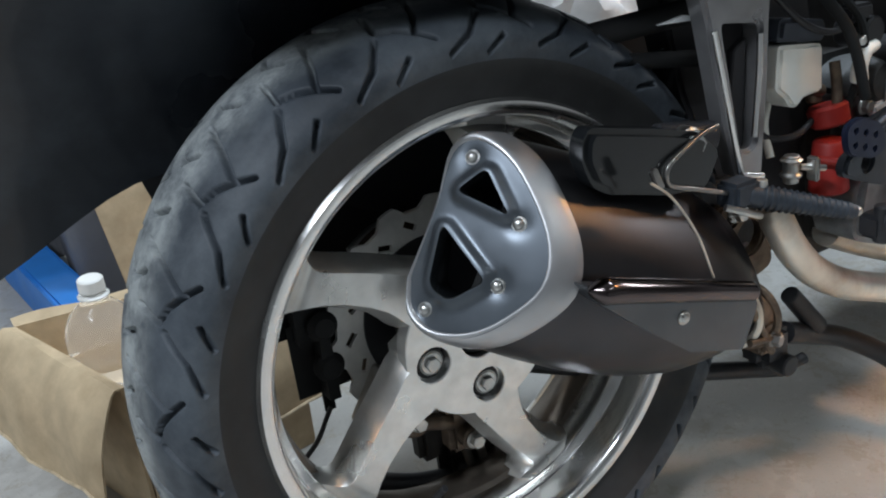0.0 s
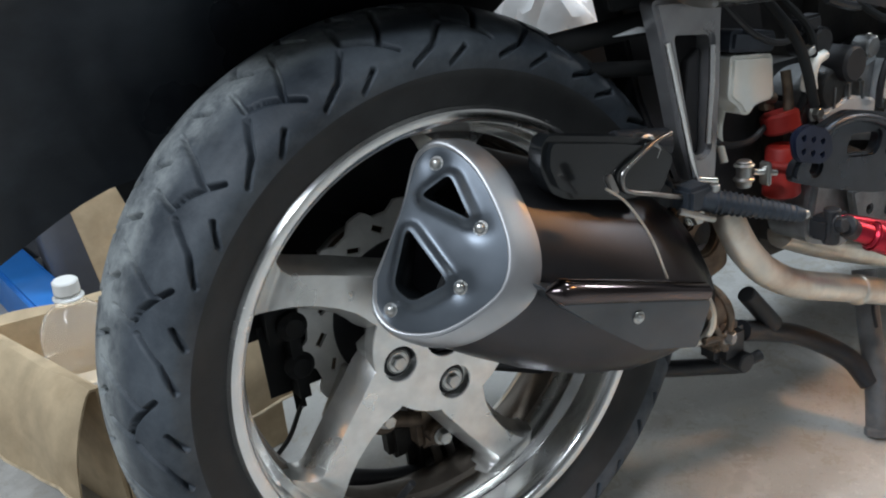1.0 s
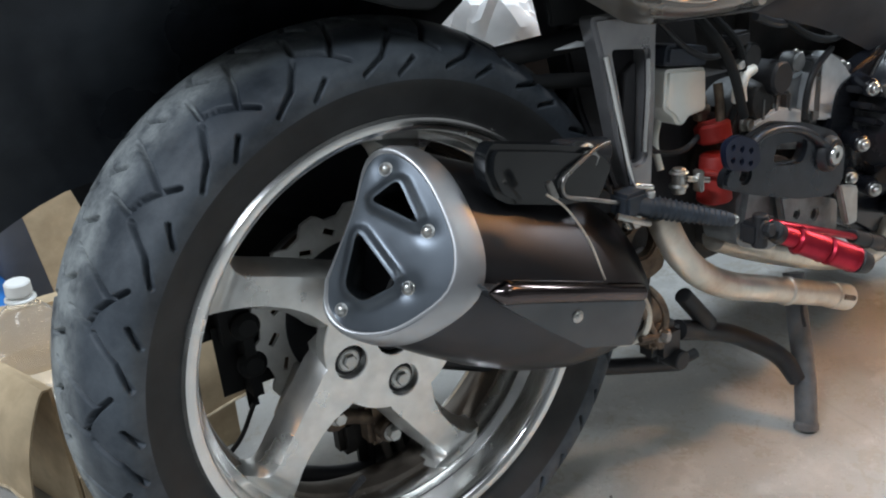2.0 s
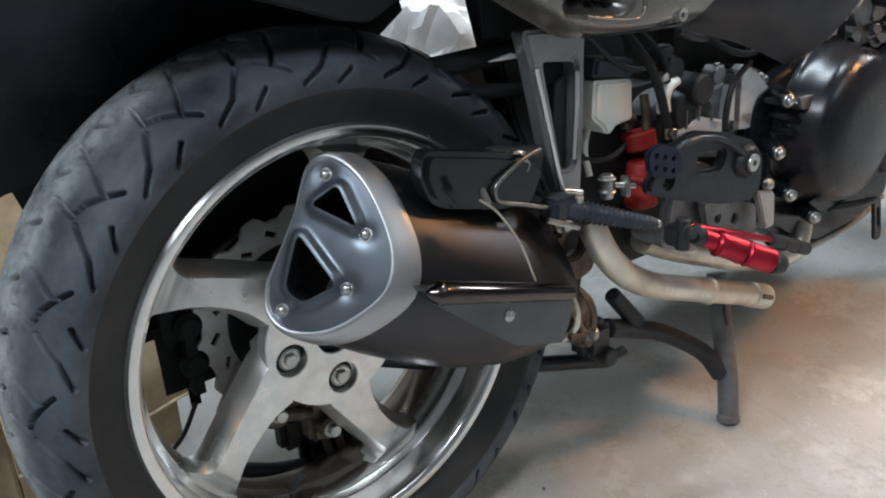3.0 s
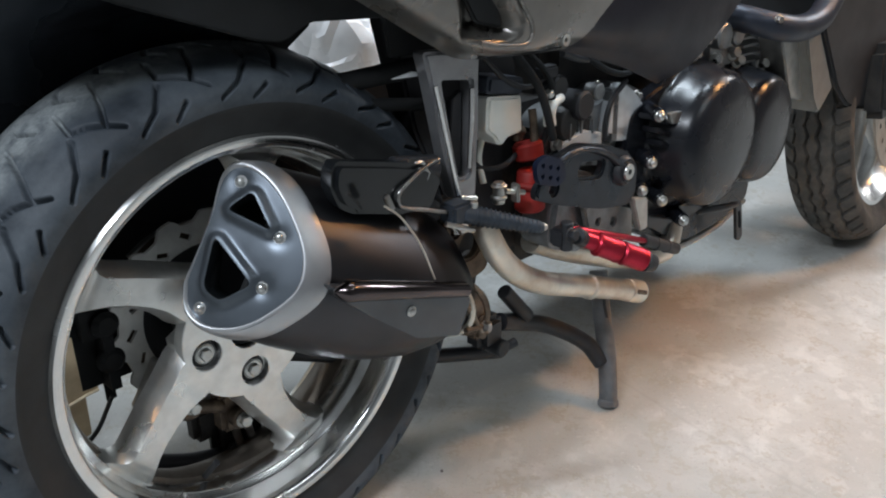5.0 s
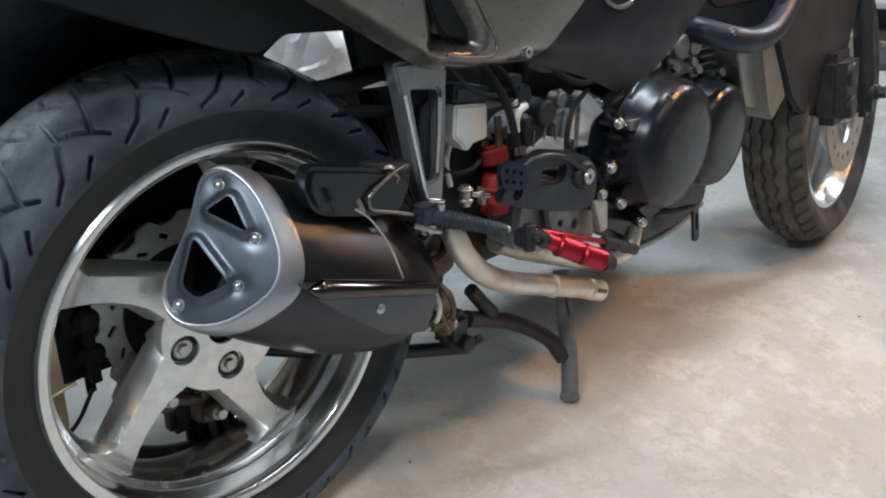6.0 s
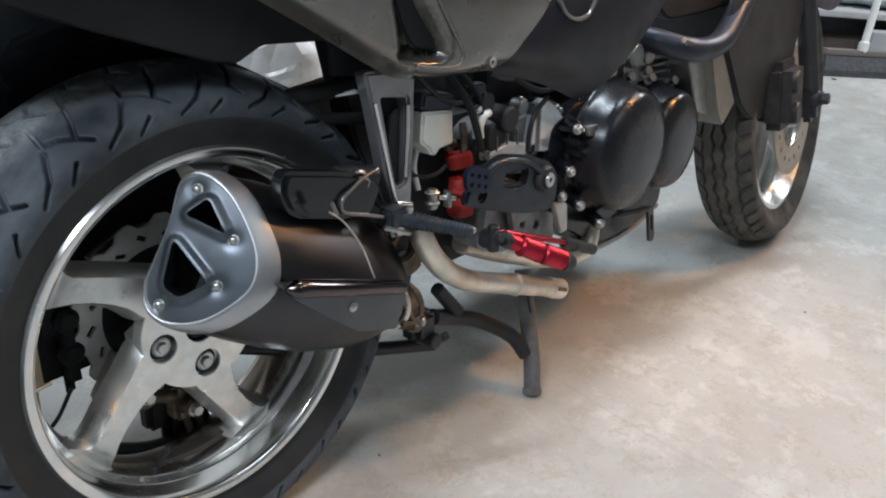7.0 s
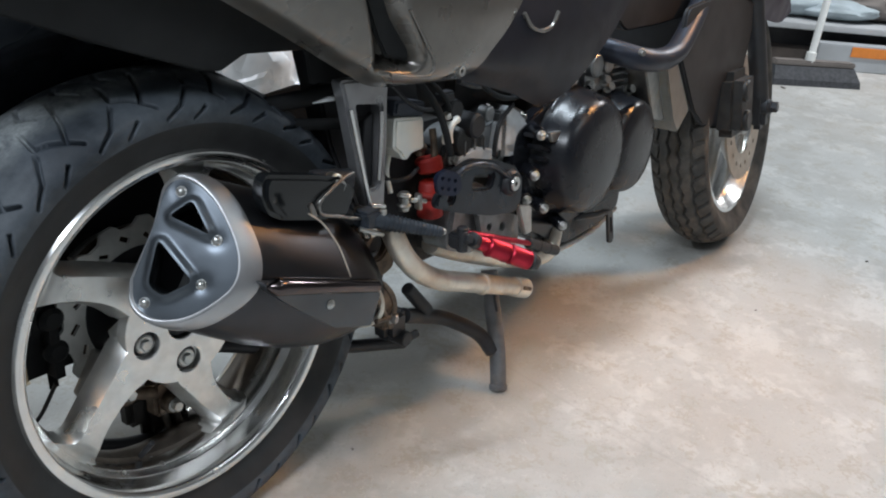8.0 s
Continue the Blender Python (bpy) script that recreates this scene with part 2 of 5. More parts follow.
# ---------------------------------------------------------------- mesh helpers (bmesh builders return a bmesh)
def part(name, bm, mat, parent=None, label="", smooth=40, kind=""):
    me = bpy.data.meshes.new(name)
    bm.normal_update()
    bm.to_mesh(me)
    bm.free()
    me.materials.append(mat)
    if smooth:
        me.shade_smooth()
        me.set_sharp_from_angle(angle=radians(smooth))
    ob = new(name, me)
    if parent:
        ob.parent = parent
    if label or kind:
        tagged(ob, label, kind=kind)
    return ob


def empty(name, label, category, group="", m=None):
    ob = new(name)
    ob.empty_display_size = 0.1
    if m is not None:
        ob.matrix_world = m
    return tagged(ob, label, category, group)


def grid_faces(bm, rings, closed=True, cap=False, loop=False):
    """Skins rings (lists of points of one length), closed at both ends or at the far end."""
    vs = [[bm.verts.new(p) for p in r] for r in rings]
    n = len(vs[0])
    for k in range(len(vs) - (0 if loop else 1)):
        a, b = vs[k], vs[(k + 1) % len(vs)]
        for i in range(n if closed else n - 1):
            j = (i + 1) % n
            bm.faces.new((a[i], a[j], b[j], b[i]))
    if cap:
        bm.faces.new(vs[-1])
    if cap is True:
        bm.faces.new(list(reversed(vs[0])))
    bmesh.ops.recalc_face_normals(bm, faces=bm.faces)
    return bm


def join(*bms):
    out = bmesh.new()
    for b in bms:
        me = bpy.data.meshes.new("tmp")
        b.to_mesh(me)
        b.free()
        out.from_mesh(me)
        bpy.data.meshes.remove(me)
    return out


def moved(bm, m):
    bmesh.ops.transform(bm, matrix=m, verts=bm.verts)
    return bm


def frame_of(p0, p1):
    d = (Vector(p1) - Vector(p0)).normalized()
    s = Vector((0, 0, 1)) if abs(d.z) < 0.9 else Vector((1, 0, 0))
    u = d.cross(s).normalized()
    return d, u, u.cross(d)


def rod(p0, p1, r0, r1=None, n=20, chamfer=0.0):
    """A cylinder or cone between two points, with chamfered ends."""
    r1 = r0 if r1 is None else r1
    d, u, v = frame_of(p0, p1)
    p0, p1 = Vector(p0), Vector(p1)
    c = chamfer or min(r0, r1) * 0.15
    rings = []
    for q, r in ((p0, r0 - c), (p0 + d * c, r0), (p1 - d * c, r1), (p1, r1 - c)):
        rings.append([q + (u * math.cos(a) + v * math.sin(a)) * max(r, 1e-4) for a in np.linspace(0, 2 * math.pi, n, endpoint=False)])
    return grid_faces(bmesh.new(), rings, cap=True)


def spline(pts, steps=8):
    """Catmull-Rom through the points."""
    p = [Vector(q) for q in pts]
    p = [2 * p[0] - p[1]] + p + [2 * p[-1] - p[-2]]
    out = []
    for k in range(1, len(p) - 2):
        for s in range(steps):
            t = s / steps
            a, b, c, d = p[k - 1:k + 3]
            out.append(0.5 * (2 * b + (c - a) * t + (2 * a - 5 * b + 4 * c - d) * t * t + (3 * b - a - 3 * c + d) * t ** 3))
    out.append(p[-2])
    return out


def tube(pts, r, n=16, steps=8, curved=True, flat=1.0):
    path = spline(pts, steps) if curved else [Vector(p) for p in pts]
    rings, u = [], None
    for k, q in enumerate(path):
        d = (path[min(k + 1, len(path) - 1)] - path[max(k - 1, 0)]).normalized()
        if u is None:
            u = frame_of((0, 0, 0), d)[1]
        u = (u - d * u.dot(d)).normalized()
        v = u.cross(d)
        rr = r(k / (len(path) - 1)) if callable(r) else r
        rings.append([q + u * math.cos(a) * rr + v * math.sin(a) * rr * flat for a in np.linspace(0, 2 * math.pi, n, endpoint=False)])
    return grid_faces(bmesh.new(), rings, cap=True)


def rounded(outline, r=0.01, n=4):
    """Rounds the corners of a flat outline [(a, b), ...]."""
    out, m = [], len(outline)
    for k in range(m):
        p, a, b = Vector(outline[k]), Vector(outline[k - 1]), Vector(outline[(k + 1) % m])
        e, f = a - p, b - p
        w = min(r, e.length * 0.45, f.length * 0.45)
        s, t = p + e.normalized() * w, p + f.normalized() * w
        for i in range(n + 1):
            x = i / n
            out.append(s * (1 - x) ** 2 + p * 2 * x * (1 - x) + t * x * x)
    return out


def plate(outline, y0, y1, corner=0.008, bevel=0.002, holes=(), tilt=None):
    """A plate in the x-z plane between y0 and y1, rounded corners, bevelled edges, holes as outlines."""
    bm = bmesh.new()
    pts = rounded(outline, corner) if corner else [Vector(p) for p in outline]
    loops = [pts] + [(rounded(h, corner * 0.8) if corner and len(h) < 8 else [Vector(p) for p in h]) for h in holes]
    es = []
    for lp in loops:
        vs = [bm.verts.new((p[0], y0, p[1])) for p in lp]
        es += [bm.edges.new((vs[i], vs[(i + 1) % len(vs)])) for i in range(len(vs))]
    bmesh.ops.triangle_fill(bm, use_beauty=True, use_dissolve=True, edges=es)
    ret = bmesh.ops.extrude_face_region(bm, geom=bm.faces[:])
    bmesh.ops.translate(bm, vec=(0, y1 - y0, 0), verts=[g for g in ret["geom"] if isinstance(g, bmesh.types.BMVert)])
    bmesh.ops.recalc_face_normals(bm, faces=bm.faces)
    if bevel:
        edges = [e for e in bm.edges if len(e.link_faces) == 2 and e.calc_face_angle(0) > 1.2]
        bmesh.ops.bevel(bm, geom=edges, offset=bevel, segments=2, affect="EDGES", clamp_overlap=True)
    if tilt is not None:
        moved(bm, tilt)
    return bm


def block(c, size, bevel=0.004, m=None):
    bm = bmesh.new()
    bmesh.ops.create_cube(bm, size=1)
    bmesh.ops.scale(bm, vec=size, verts=bm.verts)
    if bevel:
        bmesh.ops.bevel(bm, geom=bm.edges[:], offset=bevel, segments=2, affect="EDGES")
    if m is not None:
        moved(bm, m)
    bmesh.ops.translate(bm, vec=c, verts=bm.verts)
    return bm


def revolve(profile, centre, n=96, a0=0.0, a1=360.0):
    """Turns a profile of (radius, y) about the y axis through the centre."""
    full = abs(a1 - a0) >= 359.9
    rings = []
    for a in np.linspace(radians(a0), radians(a1), n, endpoint=not full):
        rings.append([(centre[0] + r * math.cos(a), centre[1] + y, centre[2] + r * math.sin(a)) for r, y in profile])
    return grid_faces(bmesh.new(), rings, closed=False, loop=full)


def dome(c, axis, r, h, n=16, k=5):
    d, u, v = frame_of((0, 0, 0), axis)
    rings = []
    for i in range(k):
        x = i / k * math.pi / 2
        rings.append([Vector(c) + d * h * math.sin(x) + (u * math.cos(a) + v * math.sin(a)) * r * math.cos(x) for a in np.linspace(0, 2 * math.pi, n, endpoint=False)])
    return grid_faces(bmesh.new(), rings, cap=True)


def hex_bolt(c, axis, r, h):
    d = Vector(axis).normalized()
    c = Vector(c)
    return join(rod(c, c + d * h * 0.25, r * 1.35, n=20), rod(c + d * h * 0.2, c + d * h, r, n=6, chamfer=r * 0.12))


# ---------------------------------------------------------------- the room
def build_room():
    bm = bmesh.new()
    n = 60
    bmesh.ops.create_grid(bm, x_segments=n, y_segments=n, size=1)
    for v in bm.verts:
        v.co = (v.co.x * 6 + 2.4, v.co.y * 5, 0)
        v.co.z = 0.0015 * noise.noise(v.co * 1.7)
    tagged(part("floor", bm, CONCRETE), "worn light grey concrete floor with brown stains", "floor", kind="structure")
    tagged(part("wall_north", block((2.4, 5.0, 1.4), (12, 0.2, 2.8), 0), WALL, smooth=0), "grey painted garage wall", "wall", kind="structure")
    tagged(part("wall_south", block((2.4, -5.0, 1.4), (12, 0.2, 2.8), 0), WALL, smooth=0), "grey painted garage wall", "wall", kind="structure")
    tagged(part("wall_east", block((8.4, 0, 1.4), (0.2, 9.8, 2.8), 0), WALL, smooth=0), "grey painted garage wall", "wall", kind="structure")
    tagged(part("wall_west", block((-3.6, 0, 1.4), (0.2, 9.8, 2.8), 0), WALL, smooth=0), "grey painted garage wall", "wall", kind="structure")
    tagged(part("ceiling", block((2.4, 0, 2.85), (12.2, 10.2, 0.1), 0), WALL, smooth=0), "grey garage ceiling", "ceiling", kind="structure")


def build_crumbs():
    """Small bits of dirt that lie on the concrete."""
    for k, (x, y, s) in enumerate(((1.758, -0.513, 0.005), (3.568, 0.324, 0.012), (1.247, -0.4, 0.003), (0.248, -0.102, 0.003))):
        bm = bmesh.new()
        bmesh.ops.create_icosphere(bm, subdivisions=2, radius=1)
        for v in bm.verts:
            v.co = v.co * (1 + 0.5 * noise.noise(v.co * 1.5 + Vector((k * 5, 0, 0))))
            v.co = Vector((v.co.x * s, v.co.y * s * 0.7, (v.co.z + 0.8) * s * 0.35))
        ob = part("dirt_crumb", bm, BROWN_GREY)
        ob.matrix_world = Matrix.Translation((x, y, 0.001)) @ Matrix.Rotation(k * 1.3, 4, "Z")
        tagged(ob, "small dark crumb of dirt on the concrete floor", "crumb", "crumbs on the floor")


build_room()
build_crumbs()

# ---------------------------------------------------------------- the motorcycle
BIKE = empty("motorcycle", "dark grey sport motorcycle parked on its stand on concrete", "motorcycle",
             m=Matrix.Translation((0, 0, -DROP)) @ Matrix.Rotation(radians(-LEAN), 4, "X"))
HUB = (0.0, 0.0, 0.31)


def tyre_profile(crown, half, bead_r, bead_y, n=40):
    """Half-section of a tyre as (radius, y), from one bead over the crown to the other."""
    ctrl = [(bead_r, -bead_y), (bead_r + 0.02, -bead_y - 0.008), (bead_r + 0.038, -half * 0.97), (bead_r + 0.056, -half),
            (crown - 0.022, -half * 0.86), (crown - 0.007, -half * 0.5), (crown, 0)]
    ctrl += [(r, -y) for r, y in reversed(ctrl[:-1])]
    return [(p.x, p.y) for p in spline([(r, y, 0) for r, y in ctrl], n // 6)]


# one repeat of the tread: polylines of (degrees along, metres across from the crown)
GROOVES = (((-1.2, -0.029), (0, -0.059), (-2.7, -0.066), (-5.1, -0.0776), (-7.4, -0.0905)), ((0.8, -0.067), (4.5, -0.0935), (9.0, -0.108)),
           ((-10, -0.012), (-7.5, -0.053), (-5.1, -0.0776)), ((-1.6, -0.099), (1.6, -0.113)), ((3.0, -0.024), (5.4, 0.006)), ((-5.7, -0.022), (-3.9, -0.006)))


def build_rear_tyre(parent):
    """A round-shouldered tyre whose tread is cut by branching grooves."""
    prof = np.array(tyre_profile(0.3215, 0.092, 0.229, 0.072, 96))
    nt, npr = 2300, len(prof)
    theta = np.linspace(0, 2 * math.pi, nt, endpoint=False)
    rr, yy = np.tile(prof[:, 0], (nt, 1)), np.tile(prof[:, 1], (nt, 1))
    across = np.concatenate([[0], np.cumsum(np.hypot(np.diff(prof[:, 0]), np.diff(prof[:, 1])))])
    across -= across[npr // 2]
    wave = np.degrees(theta)[:, None] + np.zeros((1, npr))
    near = np.full(wave.shape, 9.0)
    deg = radians(1) * 0.312
    for side, phase in ((1, 13.2), (-1, 4.2)):
        for line in GROOVES:
            for (a0, b0), (a1, b1) in zip(line, line[1:]):
                rel = (wave - phase - (a0 + a1) / 2 + 9) % 18 - 9 + (a1 - a0) / 2
                px, py, dx, dy = rel * deg, across[None] * side - b0, (a1 - a0) * deg, b1 - b0
                f = np.clip((px * dx + py * dy) / (dx * dx + dy * dy), 0, 1)
                near = np.minimum(near, np.hypot(px - f * dx, py - f * dy))
    cut = np.clip((0.0029 - near) / 0.0016, 0, 1) * np.clip((rr - 0.27) / 0.006, 0, 1) * 0.009
    slope = np.stack([np.gradient(prof[:, 1]), -np.gradient(prof[:, 0])], 1)
    slope /= np.linalg.norm(slope, axis=1)[:, None]
    rr, yy = rr - cut * slope[:, 0], yy - cut * slope[:, 1]
    x, z = HUB[0] + rr * np.cos(theta)[:, None], HUB[2] + rr * np.sin(theta)[:, None]
    verts = np.stack([x, yy + HUB[1], z], -1).reshape(-1, 3)
    a = (np.arange(nt)[:, None] * npr + np.arange(npr - 1)[None]).ravel()
    b = (((np.arange(nt) + 1) % nt)[:, None] * npr + np.arange(npr - 1)[None]).ravel()
    me = bpy.data.meshes.new("tyre")
    me.from_pydata(verts.tolist(), [], np.stack([a, a + 1, b + 1, b], 1).tolist())
    me.materials.append(RUBBER)
    me.materials.append(RUBBER_SIDE)
    side = (prof[:-1, 0] + prof[1:, 0]) / 2 < 0.268
    me.polygons.foreach_set("material_index", np.tile(side, nt).astype(np.int32))
    me.shade_smooth()
    ob = new("tyre", me)
    ob.parent = parent
    return tagged(ob, "wide black rear tyre with dusty grooved tread")


def circle(c, r, n=20, flip=False):
    return [(c[0] + r * math.cos(a), c[1] + r * math.sin(a)) for a in np.linspace(0, 2 * math.pi, n, endpoint=False)]


def build_rear_wheel():
    wheel = part("rear_wheel", revolve([(0.234, -0.075), (0.2355, -0.071), (0.2355, -0.066), (0.228, -0.062), (0.228, 0.062), (0.2355, 0.066),
                                        (0.2355, 0.071), (0.234, 0.075), (0.226, 0.072), (0.226, 0.066), (0.209, -0.004), (0.2045, -0.007), (0.2045, -0.034), (0.206, -0.037),
                                        (0.2125, -0.041), (0.2135, -0.044), (0.2155, -0.064), (0.2175, -0.0725), (0.2195, -0.0765), (0.225, -0.079), (0.231, -0.0785), (0.234, -0.075)], HUB, 200),
                 ALLOY, BIKE, "polished five-spoke alloy rear wheel")
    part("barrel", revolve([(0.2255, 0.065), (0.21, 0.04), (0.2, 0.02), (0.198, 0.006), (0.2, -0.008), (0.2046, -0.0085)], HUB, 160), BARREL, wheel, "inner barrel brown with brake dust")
    build_rear_tyre(wheel)
    nuts = [(HUB[0] + 0.055 * math.cos(radians(a)), HUB[2] + 0.055 * math.sin(radians(a))) for a in (-168, -86, 4, 94)]
    hub = part("hub", plate(circle((HUB[0], HUB[2]), 0.082, 60), -0.0468, -0.028, 0.0, 0.0008,
                            [circle(c, 0.0185, 20) for c in nuts] + [circle((HUB[0], HUB[2]), 0.022, 20)]), ALLOY_FACE, wheel)
    part("hub_barrel", revolve([(0.079, -0.03), (0.079, -0.026), (0.055, 0.0), (0.05, 0.07), (0.001, 0.07), (0.001, -0.03), (0.079, -0.03)], HUB, 48), BLACK_METAL, wheel)
    for c in nuts:
        p = (c[0], -0.05, c[1])
        part("wheel_nut", join(rod((c[0], -0.03, c[1]), (c[0], -0.0405, c[1]), 0.0165, n=24), ), BLACK_METAL, hub)
        part("nut_cap", join(rod((c[0], -0.0395, c[1]), (c[0], -0.0425, c[1]), 0.0125, n=24), rod((c[0], -0.042, c[1]), (c[0], -0.047, c[1]), 0.0078, n=6)), STEEL, hub)
    part("axle_cap", dome((HUB[0], -0.036, HUB[2]), (0, -1, 0), 0.021, 0.01), BLACK_METAL, hub)
    for k in range(5):
        rings = []
        # the blades sweep: their middle line turns with the radius, and the flat face stops short of the rim
        for r, h, face in ((0.04, 0.0265, -0.036), (0.07, 0.0265, -0.036), (0.0745, 0.0265, -0.0466), (0.082, 0.0258, -0.0466), (0.092, 0.0228, -0.0464), (0.105, 0.0195, -0.046), (0.125, 0.0168, -0.0448), (0.15, 0.0152, -0.0425),
                           (0.17, 0.0152, -0.0402), (0.182, 0.0165, -0.0382), (0.189, 0.0192, -0.036), (0.1935, 0.023, -0.0325), (0.197, 0.028, -0.028), (0.201, 0.036, -0.0245), (0.207, 0.048, -0.0225)):
            a = radians(292 + 72 * k - 12 * max(0, 0.185 - r) / 0.09)
            ring = []
            for b, y in ((-h - 0.0115, face + 0.032), (-h - 0.009, face + 0.02), (-h - 0.0012, face + 0.0016), (-h, face), (h, face), (h + 0.0012, face + 0.0016), (h + 0.009, face + 0.02),
                         (h + 0.0115, face + 0.032), (h * 0.8, face + 0.042), (-h * 0.8, face + 0.042)):
                ring.append((HUB[0] + r * math.cos(a) - b * math.sin(a), y, HUB[2] + r * math.sin(a) + b * math.cos(a)))
            rings.append(ring)
        part("spoke", grid_faces(bmesh.new(), rings, cap=True), ALLOY_FACE, wheel, smooth=28)
    valve = radians(252)
    part("tyre_valve", rod((HUB[0] + 0.2 * math.cos(valve), -0.01, HUB[2] + 0.2 * math.sin(valve)), (HUB[0] + 0.172 * math.cos(valve), -0.03, HUB[2] + 0.172 * math.sin(valve)), 0.004), BLACK, wheel)
    # brake disc with a scalloped edge and slots, on the far side
    wavy = [(t, 0.1195 + 0.0055 * max(-1, min(1, 1.8 * math.sin(14 * t + 0.1)))) for t in np.linspace(0, 2 * math.pi, 140, endpoint=False)]
    edge = [(r * math.cos(t), HUB[2] + r * math.sin(t)) for t, r in wavy]
    slots = []
    for k in range(18):
        t, r = radians(20 * k), 0.1 if k % 2 else 0.096
        c, d = Vector((r * math.cos(t), HUB[2] + r * math.sin(t))), Vector((math.cos(t + 0.9), math.sin(t + 0.9)))
        nrm = Vector((-d.y, d.x))
        slots.append([tuple(c + d * 0.0075 + nrm * 0.0034), tuple(c - d * 0.0075 + nrm * 0.0034), tuple(c - d * 0.0075 - nrm * 0.0034), tuple(c + d * 0.0075 - nrm * 0.0034)])
    part("brake_disc", plate(edge, 0.038, 0.043, 0.0, 0.0, slots + [circle((0, HUB[2]), 0.083, 40)]), DISC, wheel, "slotted steel brake disc")
    part("disc_carrier", revolve([(0.03, 0.036), (0.085, 0.036), (0.086, 0.044), (0.03, 0.044), (0.03, 0.036)], HUB, 48), BLACK_METAL, wheel)
    return wheel


build_rear_wheel()


def build_swingarm():
    arm = part("swingarm", tube([(0.0, 0.1, 0.31), (0.12, 0.1, 0.34), (0.3, 0.07, 0.37), (0.46, 0.03, 0.38)], lambda t: 0.032 + 0.012 * t, 14, flat=0.7), BLACK_METAL, BIKE)
    part("chain_guard", plate([(-0.21, 0.37), (-0.1, 0.352), (0.03, 0.33), (0.3, 0.33), (0.4, 0.45), (0.4, 0.53), (0.369, 0.543), (0.3, 0.536), (0.206, 0.586), (0.245, 0.612), (0.2, 0.75), (-0.15, 0.75), (-0.25, 0.52)], 0.125, 0.131, 0.003, 0.001), UNDER, arm, "black chain guard")
    part("arm_brace", tube([(-0.06, 0.098, 0.375), (-0.03, 0.1, 0.39), (0.02, 0.1, 0.398), (0.09, 0.1, 0.39)], 0.011, 12, flat=0.7), ALLOY_DULL, arm, "dull alloy swingarm brace")
    caliper = part("brake_caliper", join(block((-0.128, 0.06, 0.295), (0.06, 0.05, 0.13), 0.024), block((-0.138, 0.07, 0.35), (0.075, 0.05, 0.11), 0.024)), UNDER, arm, "black brake caliper")
    for z in (0.335, 0.29):
        part("piston_cap", rod((-0.127, 0.05, z), (-0.127, 0.032, z), 0.016, chamfer=0.006), UNDER, caliper)
    part("caliper_bracket", join(rod((-0.07, 0.03, 0.27), (-0.1, 0.03, 0.215), 0.016, 0.02), rod((-0.1, 0.03, 0.22), (-0.1, 0.0, 0.22), 0.013), dome((-0.08, 0.016, 0.25), (0, -1, 0), 0.014, 0.01)), ALLOY_DULL, arm)
    part("brake_hose", tube([(-0.13, 0.05, 0.24), (-0.15, 0.08, 0.18), (-0.19, 0.1, 0.15), (-0.21, 0.11, 0.24)], 0.0028, 8), BLACK, arm)
    # linkage and sprocket carrier that show below the hub
    part("torque_link", join(rod((-0.05, 0.02, 0.2), (0.06, 0.03, 0.15), 0.009), rod((-0.05, 0.02, 0.2), (-0.05, 0.07, 0.2), 0.02), block((0.0, 0.03, 0.172), (0.03, 0.03, 0.06), 0.006),
                             rod((0.05, 0.0, 0.155), (0.05, 0.06, 0.155), 0.017), rod((0.005, 0.0, 0.165), (0.005, 0.05, 0.165), 0.014)), OILY, arm)
    for c in ((0.05, 0.0, 0.155), (0.005, 0.0, 0.165), (-0.05, 0.02, 0.2)):
        part("link_bolt", hex_bolt(c, (0, -1, 0), 0.008, 0.01), STEEL, arm)
    part("link_housing", join(block((0.03, 0.075, 0.115), (0.075, 0.03, 0.085), 0.012), block((-0.02, 0.07, 0.14), (0.03, 0.03, 0.05), 0.008), rod((0.02, 0.05, 0.085), (0.02, 0.075, 0.085), 0.014)), ENGINE_DARK, arm, "oily dark suspension link")
    for x in (0.012, 0.03):
        part("link_rod", rod((x, 0.052, 0.155), (x + 0.012, 0.05, 0.09), 0.0055), ALLOY_DULL, arm)
    part("link_eye", revolve([(0.006, 0), (0.013, 0), (0.013, 0.012), (0.006, 0.012), (0.006, 0)], (0.022, 0.045, 0.083), 24), STEEL, arm)
    part("arm_tube", tube([(-0.09, 0.075, 0.11), (-0.03, 0.07, 0.085), (0.05, 0.065, 0.075), (0.14, 0.06, 0.1)], 0.012, 12), BLACK_METAL, arm)
    part("sprocket", revolve([(0.05, 0.075), (0.098, 0.075), (0.1, 0.079), (0.098, 0.083), (0.05, 0.083), (0.05, 0.075)], HUB, 60), OILY, arm)
    part("chain", tube([(0.0, 0.079, 0.205), (0.15, 0.079, 0.22), (0.3, 0.079, 0.26), (0.42, 0.079, 0.3)], 0.009, 8, flat=0.5), OILY, arm)
    part("lower_frame_tube", tube([(0.06, 0.06, 0.22), (0.12, 0.03, 0.2), (0.26, -0.03, 0.16), (0.42, -0.06, 0.115)], 0.011, 12), BLACK_METAL, arm)


build_swingarm()

# silencer: the end cover lies in the plane of SU and SV, the can is drawn out along SA
SO = Vector((-0.0274, -0.1095, 0.4314))
SU = Vector((0.6075, -0.7943, 0))
SV = Vector((0.3765, 0.288, 0.8805))
SN = SU.cross(SV).normalized()
SA = Vector((0.9, -0.03, -0.42)).normalized()
COVER = [(-0.064, -0.032), (-0.041, 0.033), (-0.03, 0.085), (-0.007, 0.097), (0.024, 0.079), (0.049, 0.044), (0.066, 0.002), (0.062, -0.035), (0.03, -0.064),
         (-0.003, -0.079), (-0.039, -0.079), (-0.061, -0.0615)]


